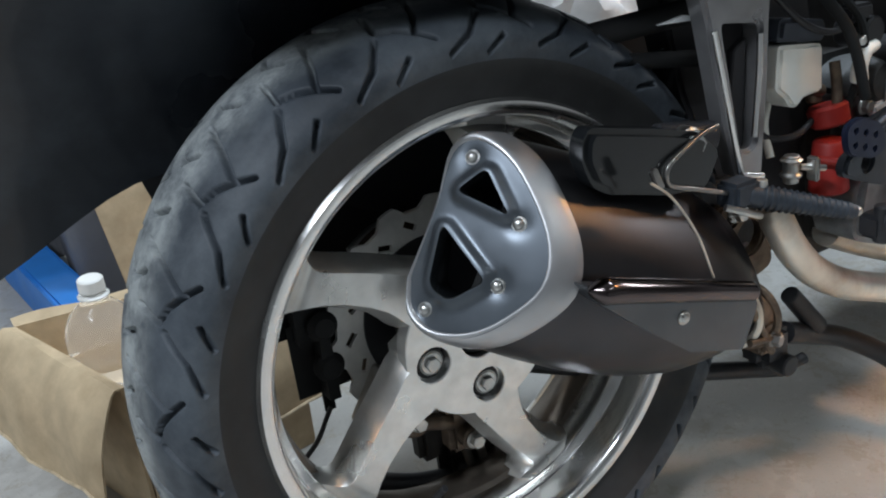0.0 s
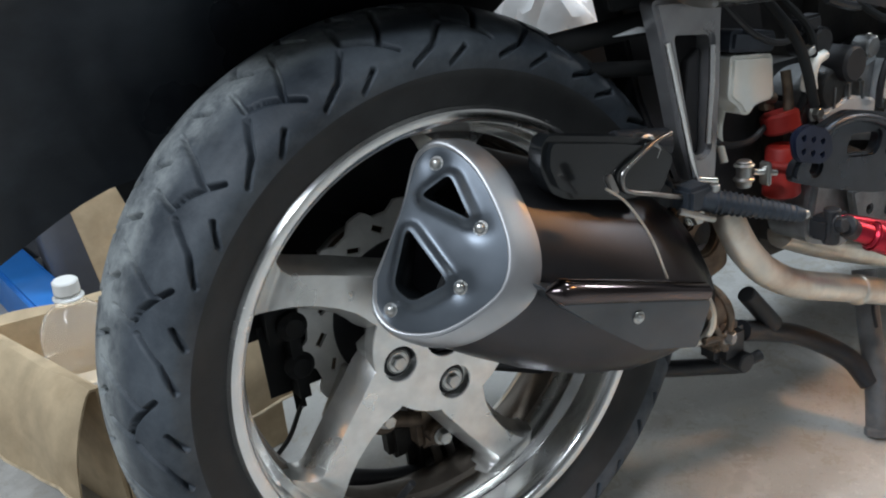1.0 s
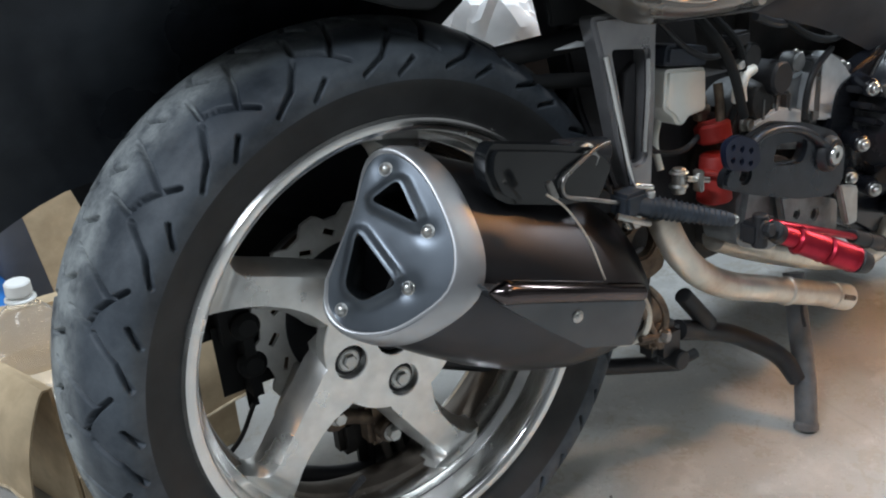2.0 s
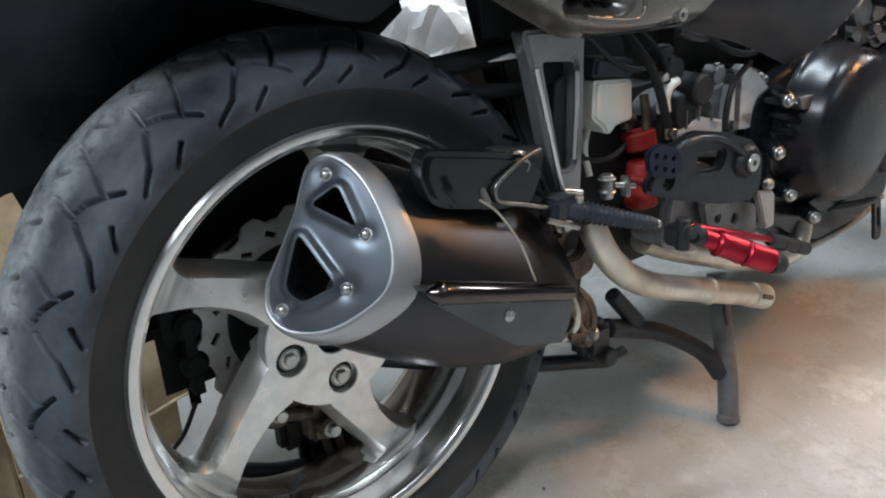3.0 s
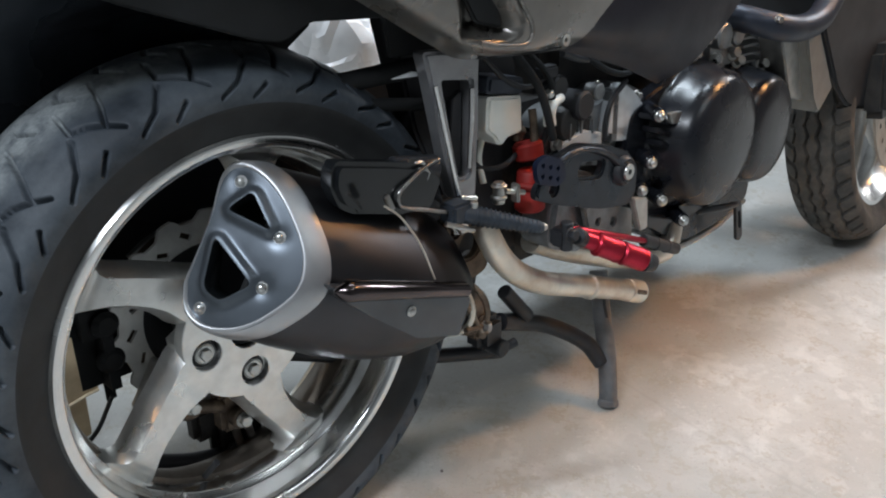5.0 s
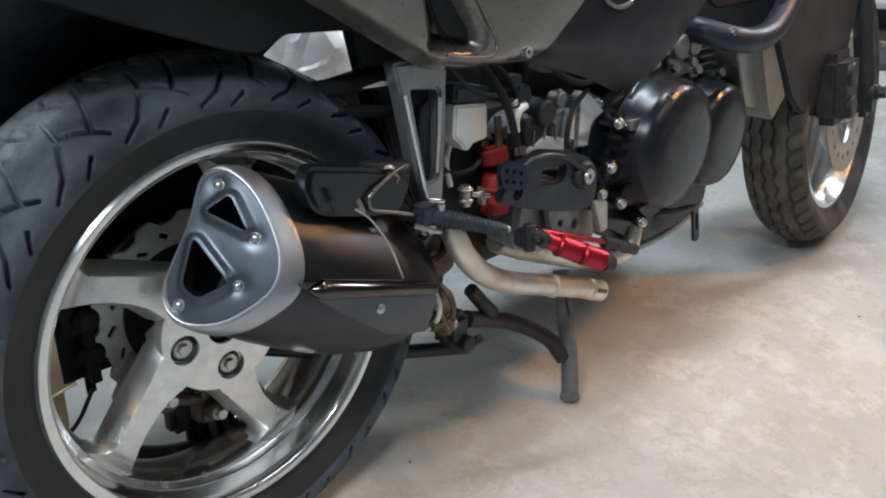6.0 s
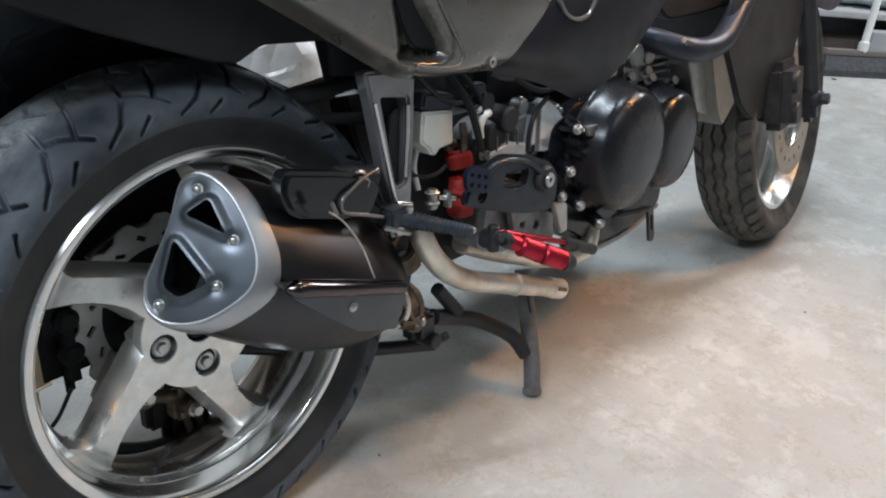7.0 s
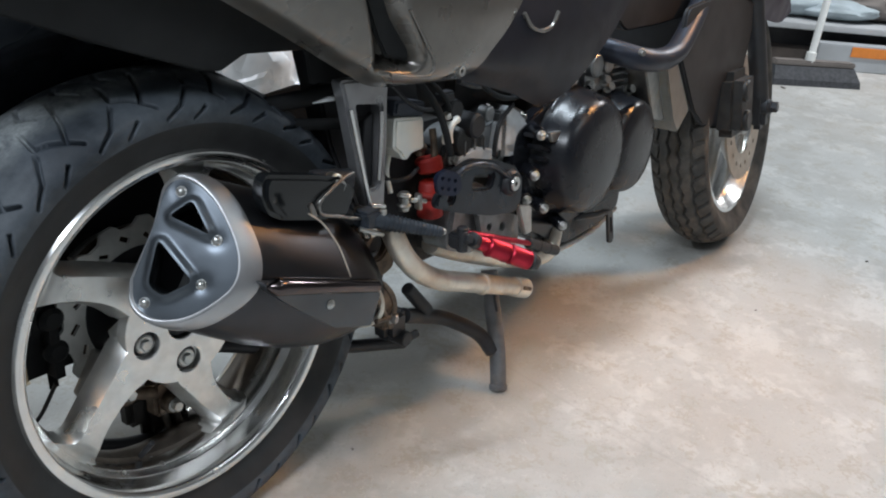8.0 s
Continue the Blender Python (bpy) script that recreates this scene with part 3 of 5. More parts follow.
def at_cover(u, v, out=0.0, s=0.0):
    return SO + SU * u + SV * v + SN * out + SA * s


def section(points, s, grow=1.0, off=(0, 0)):
    return [at_cover(p[0] * grow + off[0], p[1] * grow + off[1], 0, s) for p in points]


def build_silencer():
    ring = [(p.x, p.y) for p in spline([(a, b, 0) for a, b in COVER + COVER[:1]], 4)[:-1]]
    can = part("silencer", grid_faces(bmesh.new(), [section(ring, s, g, o) for s, g, o in (
        (0.006, 0.99, (0.004, 0)), (0.03, 1.035, (0.008, -0.002)), (0.07, 1.075, (0.012, -0.006)), (0.12, 1.1, (0.014, -0.01)), (0.17, 1.1, (0.015, -0.011)), (0.215, 1.06, (0.013, -0.009)), (0.25, 0.96, (0.01, -0.007)),
        (0.275, 0.75, (0.006, -0.01)), (0.285, 0.45, (0.006, -0.02)))], cap="far end"), DARK_CHROME, BIKE, "stubby dark polished silencer with satin silver end cover", smooth=50)
    # The ring is coloured lighter than the cover to carry the edge highlight.
    part("end_ring", grid_faces(bmesh.new(), [section(ring, s, g, o) for s, g, o in (
        (0.002, 0.925, (0, 0)), (-0.0006, 0.935, (0, 0)), (-0.0018, 0.948, (0, 0)), (-0.0024, 0.965, (0.0002, 0)), (-0.0018, 0.984, (0.0005, 0)), (-0.0006, 1.003, (0.001, 0)), (0.0018, 1.022, (0.002, -0.0005)), (0.006, 1.037, (0.0036, -0.001)), (0.011, 1.05, (0.0056, -0.0014)),
        (0.0165, 1.06, (0.007, -0.0018)), (0.0178, 1.056, (0.007, -0.0018)), (0.018, 1.03, (0.007, -0.0018)))]), SATIN_EDGE_LIT, can, "brushed silver end ring with its highlight put into the colour", smooth=50)
    # pressed end cover: two triangular openings with raised collars, four screws
    upper, lower = [(0.0055, 0.065), (-0.0205, 0.0455), (0.0285, 0.0245)], [(-0.0315, 0.0178), (-0.0402, -0.0365), (-0.0215, -0.0492), (0.0118, -0.031)]
    up_r, low_r = [tuple(p) for p in rounded(upper, 0.0075, 5)], [tuple(p) for p in rounded(lower, 0.0095, 5)]
    bm = bmesh.new()
    es = []
    for lp in ([(a * 0.998, b * 0.998) for a, b in ring], up_r, low_r):
        vs = [bm.verts.new((p[0], p[1], 0)) for p in lp]
        es += [bm.edges.new((vs[i], vs[(i + 1) % len(vs)])) for i in range(len(vs))]
    bmesh.ops.triangle_fill(bm, use_beauty=True, use_dissolve=False, edges=es)
    bmesh.ops.subdivide_edges(bm, edges=bm.edges[:], cuts=2, use_grid_fill=True)
    bmesh.ops.triangulate(bm, faces=bm.faces[:])
    for longest in (0.008, 0.0055, 0.004):
        bmesh.ops.subdivide_edges(bm, edges=[e for e in bm.edges if e.calc_length() > longest], cuts=1)
        bmesh.ops.triangulate(bm, faces=bm.faces[:])
    screws = [(-0.0103, 0.0756), (0.0354, 0.0186), (0.0202, -0.0338), (-0.045, -0.057)]

    def gap(p, outline):
        """Distance from the point to a closed outline."""
        best = 9.0
        for k in range(len(outline)):
            (x0, y0), (x1, y1) = outline[k - 1], outline[k]
            dx, dy = x1 - x0, y1 - y0
            f = max(0, min(1, ((p.x - x0) * dx + (p.y - y0) * dy) / (dx * dx + dy * dy + 1e-12)))
            best = min(best, math.hypot(p.x - x0 - f * dx, p.y - y0 - f * dy))
        return best

    def height(p):
        h = 0.003 * (1 - min(1, (p.x / 0.066) ** 2 + (p.y / 0.095) ** 2))
        d = min(gap(p, up_r), gap(p, low_r))
        h += 0.0048 / (1 + math.exp((d - 0.0065) / 0.0013))
        for a, b in screws:
            h -= 0.0025 * math.exp(-((p.x - a) ** 2 + (p.y - b) ** 2) / 0.00009)
        return h

    for v in bm.verts:
        v.co = at_cover(v.co.x, v.co.y, height(v.co))
    bmesh.ops.recalc_face_normals(bm, faces=bm.faces)
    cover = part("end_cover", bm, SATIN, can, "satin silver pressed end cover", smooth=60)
    for lp, c in ((up_r, (0.0045, 0.045)), (low_r, (-0.0205, -0.0245))):
        sink = []
        for grow, out in ((1.03, 0.0042), (1.0, 0.0049), (0.96, 0.0035), (0.9, -0.016), (0.8, -0.05)):
            sink.append([at_cover(c[0] + (p[0] - c[0]) * grow, c[1] + (p[1] - c[1]) * grow, out + 0.0025) for p in lp])
        part("outlet", grid_faces(bmesh.new(), sink, cap=False), BLACK_GLOSS, cover, "black triangular outlet")
        # Added black sheet at the back, standing for the shade deep in the outlet.
        part("outlet_dark_back", grid_faces(bmesh.new(), [sink[-1], [p.lerp(at_cover(c[0], c[1], -0.05), 0.6) for p in sink[-1]]], cap=True), UNDER, cover)
    for a, b in screws:
        h = height(Vector((a, b, 0)))
        c = at_cover(a, b, h)
        part("screw", join(rod(c - SN * 0.002, c + SN * 0.0018, 0.0072, n=20), dome(c + SN * 0.0015, SN, 0.0056, 0.005)), STEEL, cover, "domed steel screw")
    # shields on the can
    top = [(0.058, 0.508), (0.066, 0.518), (0.145, 0.499), (0.19, 0.486), (0.214, 0.462), (0.196, 0.432), (0.15, 0.437), (0.104, 0.45), (0.082, 0.456), (0.066, 0.466), (0.056, 0.49)]
    part("upper_shield", plate(top, -0.157, -0.128, 0.006, 0.006), BLACK_GLOSS, can, "glossy black upper shield")
    spear = spline([(0.014, -0.202, 0.404), (0.044, -0.205, 0.396), (0.12, -0.203, 0.37), (0.207, -0.193, 0.337)], 8)
    part("side_blade", tube(spear, lambda t: 0.001 + 0.013 * min(1, t * 5.5) ** 0.7 * (1 - 0.22 * t), 20, curved=False, flat=0.85), BLADE, can, "polished dark blade along the can")
    low = [(0.018, 0.404), (0.1, 0.378), (0.2, 0.345), (0.212, 0.325), (0.192, 0.284), (0.126, 0.306), (0.068, 0.352), (0.026, 0.389)]
    shield = part("lower_shield", plate(low, -0.2, -0.165, 0.004, 0.003), GUN, can, "grey metal lower shield")
    part("shield_bolt", join(rod((0.117, -0.199, 0.344), (0.117, -0.202, 0.344), 0.0065), dome((0.117, -0.2015, 0.344), (0, -1, 0), 0.0045, 0.004)), STEEL, shield)
    part("seam_strip", tube([(0.096, -0.188, 0.47), (0.114, -0.194, 0.453), (0.136, -0.199, 0.416), (0.155, -0.199, 0.37)], 0.0012, 8), PIPE, can)
    part("bracket_tab", plate([(0.096, 0.48), (0.103, 0.482), (0.112, 0.462), (0.103, 0.462)], -0.189, -0.184, 0.003, 0.001), STEEL_DARK, can)
    # clamp where the can meets the link pipe
    clamp = part("exhaust_clamp", join(rod((0.205, -0.15, 0.305), (0.275, -0.143, 0.272), 0.036, 0.027, 28), block((0.262, -0.16, 0.262), (0.03, 0.03, 0.04), 0.005)), OILY, can, "rusty brown clamp")
    for k, (x, z, r) in enumerate(((0.212, 0.3, 0.039), (0.243, 0.287, 0.036))):
        band = [(x + 0.35 * r * math.cos(a), -0.15 - r * math.cos(a), z + r * math.sin(a)) for a in np.linspace(-2.0, 2.4, 11)]
        part("clamp_band", tube(band, 0.0042, 8, 4), PIPE if k == 0 else OILY, clamp)
    part("clamp_strut", join(rod((0.214, -0.188, 0.318), (0.252, -0.182, 0.252), 0.0042), rod((0.216, -0.186, 0.276), (0.262, -0.184, 0.268), 0.0038)), OILY, clamp)
    part("clamp_bolt", hex_bolt((0.25, -0.184, 0.268), (0.25, -1, 0), 0.0065, 0.01), STEEL_DARK, clamp)


build_silencer()


def build_peg_hangers():
    outline = [(0.196, 0.609), (0.288, 0.602), (0.286, 0.574), (0.285, 0.511), (0.278, 0.416), (0.245, 0.424), (0.227, 0.48), (0.206, 0.574)]
    slot = [(0.224, 0.574), (0.272, 0.567), (0.266, 0.452), (0.25, 0.45)]
    hang = part("peg_hanger", plate([(x + 0.006, z) for x, z in outline], -0.142, -0.118, 0.008, 0.005, [[(x + 0.006, z) for x, z in slot]]), ALLOY_HANGER, BIKE, "silver cast passenger peg hanger")
    # Bright tubes along the polished edges, shaped and coloured after their highlights.
    part("hanger_edge_highlight", moved(join(tube([(0.2115, -0.1425, 0.57), (0.2285, -0.1425, 0.5), (0.246, -0.1425, 0.432), (0.253, -0.1425, 0.427), (0.276, -0.1425, 0.42)], 0.0034, 10, 5),
                              tube([(0.2705, -0.1425, 0.558), (0.2695, -0.1425, 0.52), (0.2645, -0.1425, 0.462)], 0.0032, 10, 5)), Matrix.Translation((0.006, 0, 0))), ALLOY, hang, "polished edges of the hanger, their highlights built as bright tubes")
    part("hanger_web", plate([(0.258, 0.545), (0.274, 0.555), (0.27, 0.448), (0.255, 0.448), (0.251, 0.49)], -0.129, -0.12, 0.003, 0.001), BLACK, hang)
    peg = part("passenger_peg", join(rod((0.243, -0.158, 0.414), (0.322, -0.213, 0.388), 0.0118, 0.0078, 18), dome((0.3215, -0.2125, 0.388), (0.8, -0.57, -0.26), 0.0078, 0.007),
                                     block((0.236, -0.153, 0.417), (0.032, 0.028, 0.026), 0.004)), PEG, hang, "dark ribbed passenger peg")
    d, u, v = frame_of((0.243, -0.158, 0.414), (0.322, -0.213, 0.388))
    for k in range(14):
        c = Vector((0.254, -0.1657, 0.4104)) + d * 0.006 * k
        part("rib", rod(c, c + d * 0.0024, 0.0132 - 0.0003 * k, n=14), PEG, peg)
    part("peg_pin", rod((0.254, -0.166, 0.42), (0.254, -0.166, 0.428), 0.005), STEEL, peg)
    part("peg_end_bolt", dome((0.326, -0.2155, 0.388), (0.8, -0.57, 0.1), 0.005, 0.005), STEEL, peg)
    part("peg_spring", tube([(0.212, -0.16, 0.41), (0.235, -0.17, 0.4), (0.252, -0.166, 0.392)], 0.0035, 8), STEEL, hang)
    part("wire_guard", tube([(0.213, -0.15, 0.487), (0.19, -0.155, 0.486), (0.165, -0.16, 0.48), (0.143, -0.162, 0.47), (0.138, -0.162, 0.46), (0.146, -0.16, 0.448), (0.18, -0.158, 0.436), (0.225, -0.155, 0.42), (0.247, -0.155, 0.42)], 0.0025, 10, 6), STEEL_DARK, hang, "bent chrome wire guard")
    part("hanger_bolt", join(hex_bolt((0.187, -0.14, 0.475), (-0.2, -1, 0.1), 0.0095, 0.016), rod((0.187, -0.12, 0.475), (0.187, -0.145, 0.475), 0.015)), STEEL, hang)
    part("silencer_stay", rod((0.165, -0.12, 0.482), (0.225, -0.13, 0.47), 0.013, 0.016), BLACK_METAL, hang)
    part("adjuster", join(rod((0.333, -0.135, 0.427), (0.333, -0.135, 0.398), 0.008), rod((0.333, -0.135, 0.42), (0.333, -0.135, 0.424), 0.011), rod((0.333, -0.135, 0.404), (0.333, -0.135, 0.409), 0.011),
                          rod((0.34, -0.14, 0.414), (0.366, -0.15, 0.408), 0.0035), block((0.353, -0.146, 0.41), (0.006, 0.014, 0.026), 0.002)), STEEL, hang)


build_peg_hangers()


def skin(pairs, m, name, parent, label="", steps=6, press=None):
    """A panel lofted through rows of points (each row a list of xyz); press moves its points."""
    rows = [spline(r, steps) for r in pairs]
    cols = [spline([r[i] for r in rows], steps) for i in range(len(rows[0]))]
    if press:
        cols = [[press(p) for p in c] for c in cols]
    bm = grid_faces(bmesh.new(), cols, closed=False)
    bmesh.ops.solidify(bm, geom=bm.faces[:], thickness=0.004)
    return part(name, bm, m, parent, label, smooth=60)


SCOOP = [(0.15, 0.8), (0.192, 0.695), (0.214, 0.636), (0.226, 0.62), (0.292, 0.612), (0.31, 0.622), (0.304, 0.638), (0.264, 0.692), (0.215, 0.8)]


def scoop_depth(p):
    """How far the scoop is pressed in at a point of the fairing: steep at its lip, sloping from its rear edge."""
    inside, best, n = False, 9.0, len(SCOOP)
    for k in range(n):
        (x0, z0), (x1, z1) = SCOOP[k - 1], SCOOP[k]
        if (z0 > p.z) != (z1 > p.z) and p.x < x0 + (p.z - z0) / (z1 - z0) * (x1 - x0):
            inside = not inside
        dx, dz = x1 - x0, z1 - z0
        f = max(0, min(1, ((p.x - x0) * dx + (p.z - z0) * dz) / (dx * dx + dz * dz)))
        d = math.hypot(p.x - x0 - f * dx, p.z - z0 - f * dz)
        best = min(best, d * (0.5 if k in (1, 2) else 1.0))
    return 0.045 * min(1, best / 0.02) ** 1.3 if inside else 0.0


def build_tail():
    # dark grey tail fairing with a recessed scoop, lower edge turned in
    tail = skin([[(-0.16, -0.1, 0.83), (-0.02, -0.12, 0.75), (0.1, -0.14, 0.68), (0.2, -0.15, 0.62), (0.252, -0.15, 0.596), (0.33, -0.16, 0.59), (0.42, -0.165, 0.586)],
                 [(-0.14, -0.13, 0.85), (0.0, -0.155, 0.77), (0.12, -0.175, 0.7), (0.21, -0.185, 0.645), (0.27, -0.185, 0.615), (0.345, -0.19, 0.605), (0.44, -0.185, 0.605)],
                 [(-0.1, -0.15, 0.92), (0.05, -0.18, 0.85), (0.16, -0.2, 0.78), (0.25, -0.205, 0.72), (0.32, -0.205, 0.69), (0.42, -0.2, 0.67), (0.51, -0.19, 0.655)],
                 [(-0.05, -0.14, 1.0), (0.1, -0.17, 0.95), (0.22, -0.19, 0.9), (0.32, -0.195, 0.85), (0.42, -0.195, 0.8), (0.52, -0.19, 0.76), (0.62, -0.18, 0.74)]], FAIRING, "tail_fairing", BIKE, "glossy dark gunmetal tail fairing", 18, lambda p: p + Vector((0, scoop_depth(p), 0)))
    part("scoop", plate([(0.19, 0.76), (0.231, 0.664), (0.248, 0.638), (0.291, 0.628), (0.291, 0.642), (0.258, 0.69), (0.22, 0.76)], -0.178, -0.17, 0.006, 0.003), UNDER, tail, "black air scoop opening")
    part("scoop_lip", tube([(0.222, -0.208, 0.6235), (0.25, -0.209, 0.617), (0.29, -0.209, 0.6125), (0.306, -0.208, 0.6185), (0.307, -0.207, 0.633), (0.286, -0.207, 0.663), (0.262, -0.206, 0.698)], 0.0028, 10), FAIRING, tail)
    part("fairing_screw", revolve([(0.003, 0.004), (0.003, -0.003), (0.0072, -0.004), (0.008, 0.004)], (0.389, -0.189, 0.604), 24), STEEL, tail, "chrome fairing screw")
    cover = skin([[(0.395, -0.15, 0.592), (0.47, -0.16, 0.57), (0.55, -0.165, 0.545), (0.64, -0.165, 0.508)],
                  [(0.44, -0.185, 0.61), (0.53, -0.195, 0.6), (0.63, -0.195, 0.575), (0.695, -0.19, 0.535)],
                  [(0.5, -0.19, 0.66), (0.62, -0.2, 0.66), (0.74, -0.2, 0.63), (0.82, -0.19, 0.608)],
                  [(0.55, -0.18, 0.74), (0.68, -0.19, 0.74), (0.82, -0.19, 0.71), (0.91, -0.18, 0.67)]], FAIRING_DARK, "side_cover", BIKE, "matt dark grey frame cover")
    part("cover_slot", tube([(0.535, -0.194, 0.672), (0.55, -0.198, 0.652), (0.577, -0.2, 0.643), (0.605, -0.2, 0.648), (0.622, -0.2, 0.668)], 0.005, 8, flat=0.7), FAIRING, cover)
    # black undertray, mudguard and the dark space below the seat
    guard = skin([[(-0.5, 0.1, 0.4), (-0.38, 0.1, 0.452), (-0.23, 0.1, 0.507), (-0.1, 0.1, 0.45), (0.02, 0.1, 0.4), (0.16, 0.1, 0.42)],
                  [(-0.5, 0.085, 0.5), (-0.37, 0.08, 0.53), (-0.24, 0.09, 0.555), (-0.1, 0.1, 0.56), (0.05, 0.1, 0.53), (0.15, 0.1, 0.5)],
                  [(-0.48, 0.06, 0.62), (-0.35, 0.05, 0.62), (-0.2, 0.06, 0.63), (-0.05, 0.08, 0.65), (0.05, 0.09, 0.62), (0.12, 0.1, 0.585)],
                  [(-0.46, 0.0, 0.75), (-0.32, -0.02, 0.74), (-0.17, 0.0, 0.71), (-0.02, 0.02, 0.7), (0.05, 0.04, 0.69), (0.11, 0.07, 0.67)],
                  [(-0.5, -0.03, 0.9), (-0.32, -0.05, 0.88), (-0.17, -0.02, 0.84), (-0.02, 0.0, 0.8), (0.05, 0.02, 0.78), (0.11, 0.05, 0.76)]], GUARD, "rear_mudguard", BIKE, "semi-gloss black rear mudguard over the tyre")
    part("undertray", plate([(-0.3, 0.76), (-0.1, 0.682), (0.02, 0.64), (0.05, 0.635), (0.086, 0.651), (0.183, 0.645), (0.188, 0.6), (0.3, 0.597), (0.42, 0.6), (0.42, 0.8), (-0.3, 0.92)], -0.1, -0.092, 0.006, 0.002), UNDER, BIKE, "black undertray below the seat")
    part("seat_pan", plate([(-0.34, 0.86), (-0.1, 0.8), (0.05, 0.75), (0.42, 0.7), (0.42, 0.85), (-0.34, 0.97)], -0.16, 0.16, 0.01, 0.004), UNDER, BIKE)
    part("battery_box", plate([(0.215, 0.64), (0.42, 0.64), (0.46, 0.46), (0.4, 0.32), (0.33, 0.32), (0.25, 0.5)], -0.07, -0.03, 0.01, 0.004), BLACK, BIKE)
    part("frame_rail", join(rod((0.12, -0.05, 0.57), (0.26, -0.1, 0.585), 0.012), rod((0.1, -0.06, 0.555), (0.3, -0.1, 0.53), 0.008)), UNDER, BIKE)
    part("subframe_strip", plate([(0.176, 0.5805), (0.207, 0.5845), (0.2225, 0.581), (0.2225, 0.578)], -0.118, -0.114, 0.001, 0.0005), BRIGHT_CAST, BIKE)


build_tail()


def build_reservoir():
    res = part("brake_reservoir", plate([(0.318, 0.538), (0.381, 0.53), (0.383, 0.482), (0.354, 0.48), (0.347, 0.472), (0.336, 0.474), (0.33, 0.484), (0.315, 0.495)], -0.132, -0.085, 0.005, 0.004), WHITE_PLASTIC, BIKE, "milky white brake fluid reservoir")
    part("reservoir_cap", plate([(0.318, 0.541), (0.386, 0.531), (0.388, 0.552), (0.322, 0.563)], -0.13, -0.08, 0.006, 0.004), CAP_GREY, res, "dark grey reservoir cap")
    part("reservoir_hose", tube([(0.34, -0.1, 0.48), (0.322, -0.11, 0.455), (0.32, -0.12, 0.425)], 0.0042, 10), WHITE_PLASTIC, res)


build_reservoir()


def build_engine():
    eng = part("engine", join(block((0.66, 0, 0.38), (0.5, 0.2, 0.24), 0.03), block((0.86, 0, 0.5), (0.16, 0.18, 0.22), 0.02), block((0.6, 0.0, 0.53), (0.2, 0.16, 0.12), 0.02)), ENGINE_DARK, BIKE, "oily black and silver motorcycle engine")
    case = part("crankcase", plate([(0.435, 0.468), (0.47, 0.494), (0.54, 0.492), (0.58, 0.512), (0.62, 0.508), (0.675, 0.485), (0.69, 0.4), (0.6, 0.385), (0.45, 0.42)], -0.13, -0.05, 0.02, 0.008), CAST, eng, "bare cast aluminium crankcase")
    part("starter_boss", rod((0.47, -0.12, 0.475), (0.47, -0.14, 0.475), 0.026, 0.022), ENGINE_DARK, case)
    part("breather", rod((0.535, -0.12, 0.51), (0.535, -0.142, 0.51), 0.012), CAST, case)
    part("case_web", block((0.57, -0.135, 0.47), (0.02, 0.02, 0.08), 0.004), CAST, case)
    part("bright_bracket", plate([(0.557, 0.49), (0.583, 0.517), (0.614, 0.502), (0.655, 0.468), (0.648, 0.402), (0.622, 0.405), (0.602, 0.43), (0.549, 0.446)], -0.145, -0.125, 0.008, 0.004), BRIGHT_CAST, case, "bright aluminium bracket")
    part("bright_tab", plate([(0.57, 0.455), (0.612, 0.45), (0.612, 0.425), (0.575, 0.432)], -0.145, -0.13, 0.004, 0.003), BRIGHT_CAST, case)
    for k, (x, z) in enumerate(((0.5, 0.45), (0.54, 0.515), (0.6, 0.44), (0.64, 0.485), (0.45, 0.452))):
        part("case_bolt", hex_bolt((x, -0.13, z), (0, -1, 0), 0.007, 0.01), STEEL, case)
    part("vent_elbow", tube([(0.427, -0.14, 0.485), (0.424, -0.142, 0.5), (0.432, -0.142, 0.513), (0.45, -0.14, 0.517)], lambda t: 0.009 - 0.003 * t, 12), WHITE_PLASTIC, case)
    for k, (x, z, h) in enumerate(((0.472, 0.462, 0.036), (0.497, 0.456, 0.046), (0.523, 0.46, 0.034))):
        part("case_rib", block((x, -0.134, z), (0.009, 0.014, h), 0.003), CAST, case)
    part("case_pad", plate([(0.452, 0.452), (0.5, 0.463), (0.548, 0.45), (0.545, 0.43), (0.46, 0.434)], -0.142, -0.128, 0.006, 0.003), BRIGHT_CAST, case)
    # Black disc and strip laid on the case: the shade of hollows, as colour.
    part("case_shade_disc", rod((0.505, -0.125, 0.5), (0.505, -0.134, 0.5), 0.016), UNDER, case)
    part("case_shade_strip", block((0.47, -0.131, 0.435), (0.07, 0.004, 0.012), 0.001), UNDER, case)
    part("sprocket_cover", plate([(0.44, 0.415), (0.52, 0.4), (0.56, 0.33), (0.5, 0.28), (0.42, 0.31)], -0.15, -0.09, 0.02, 0.006), CAST, eng)
    part("dark_port", join(rod((0.49, -0.1, 0.5), (0.49, -0.152, 0.5), 0.02), rod((0.45, -0.1, 0.53), (0.45, -0.14, 0.53), 0.016)), BLACK, case)
    # clutch and alternator covers: domes with a stepped face and a flange
    def cover(c, r, depth, sx=1.0, tilt=4.0):
        prof = [(1.13, 0), (1.13, 0.012), (1.06, 0.018), (1.04, 0.03), (1.0, 0.5 * depth), (0.955, 0.74 * depth), (0.89, 0.87 * depth), (0.8, 0.945 * depth), (0.62, depth), (0.3, depth * 1.03), (0.002, depth * 1.04)]
        bm = revolve([(r * q.x, -q.y) for q in spline([(f, y, 0) for f, y in prof], 4)], (0, 0, 0), 72)
        bmesh.ops.scale(bm, vec=(sx, 1, 1), verts=bm.verts)
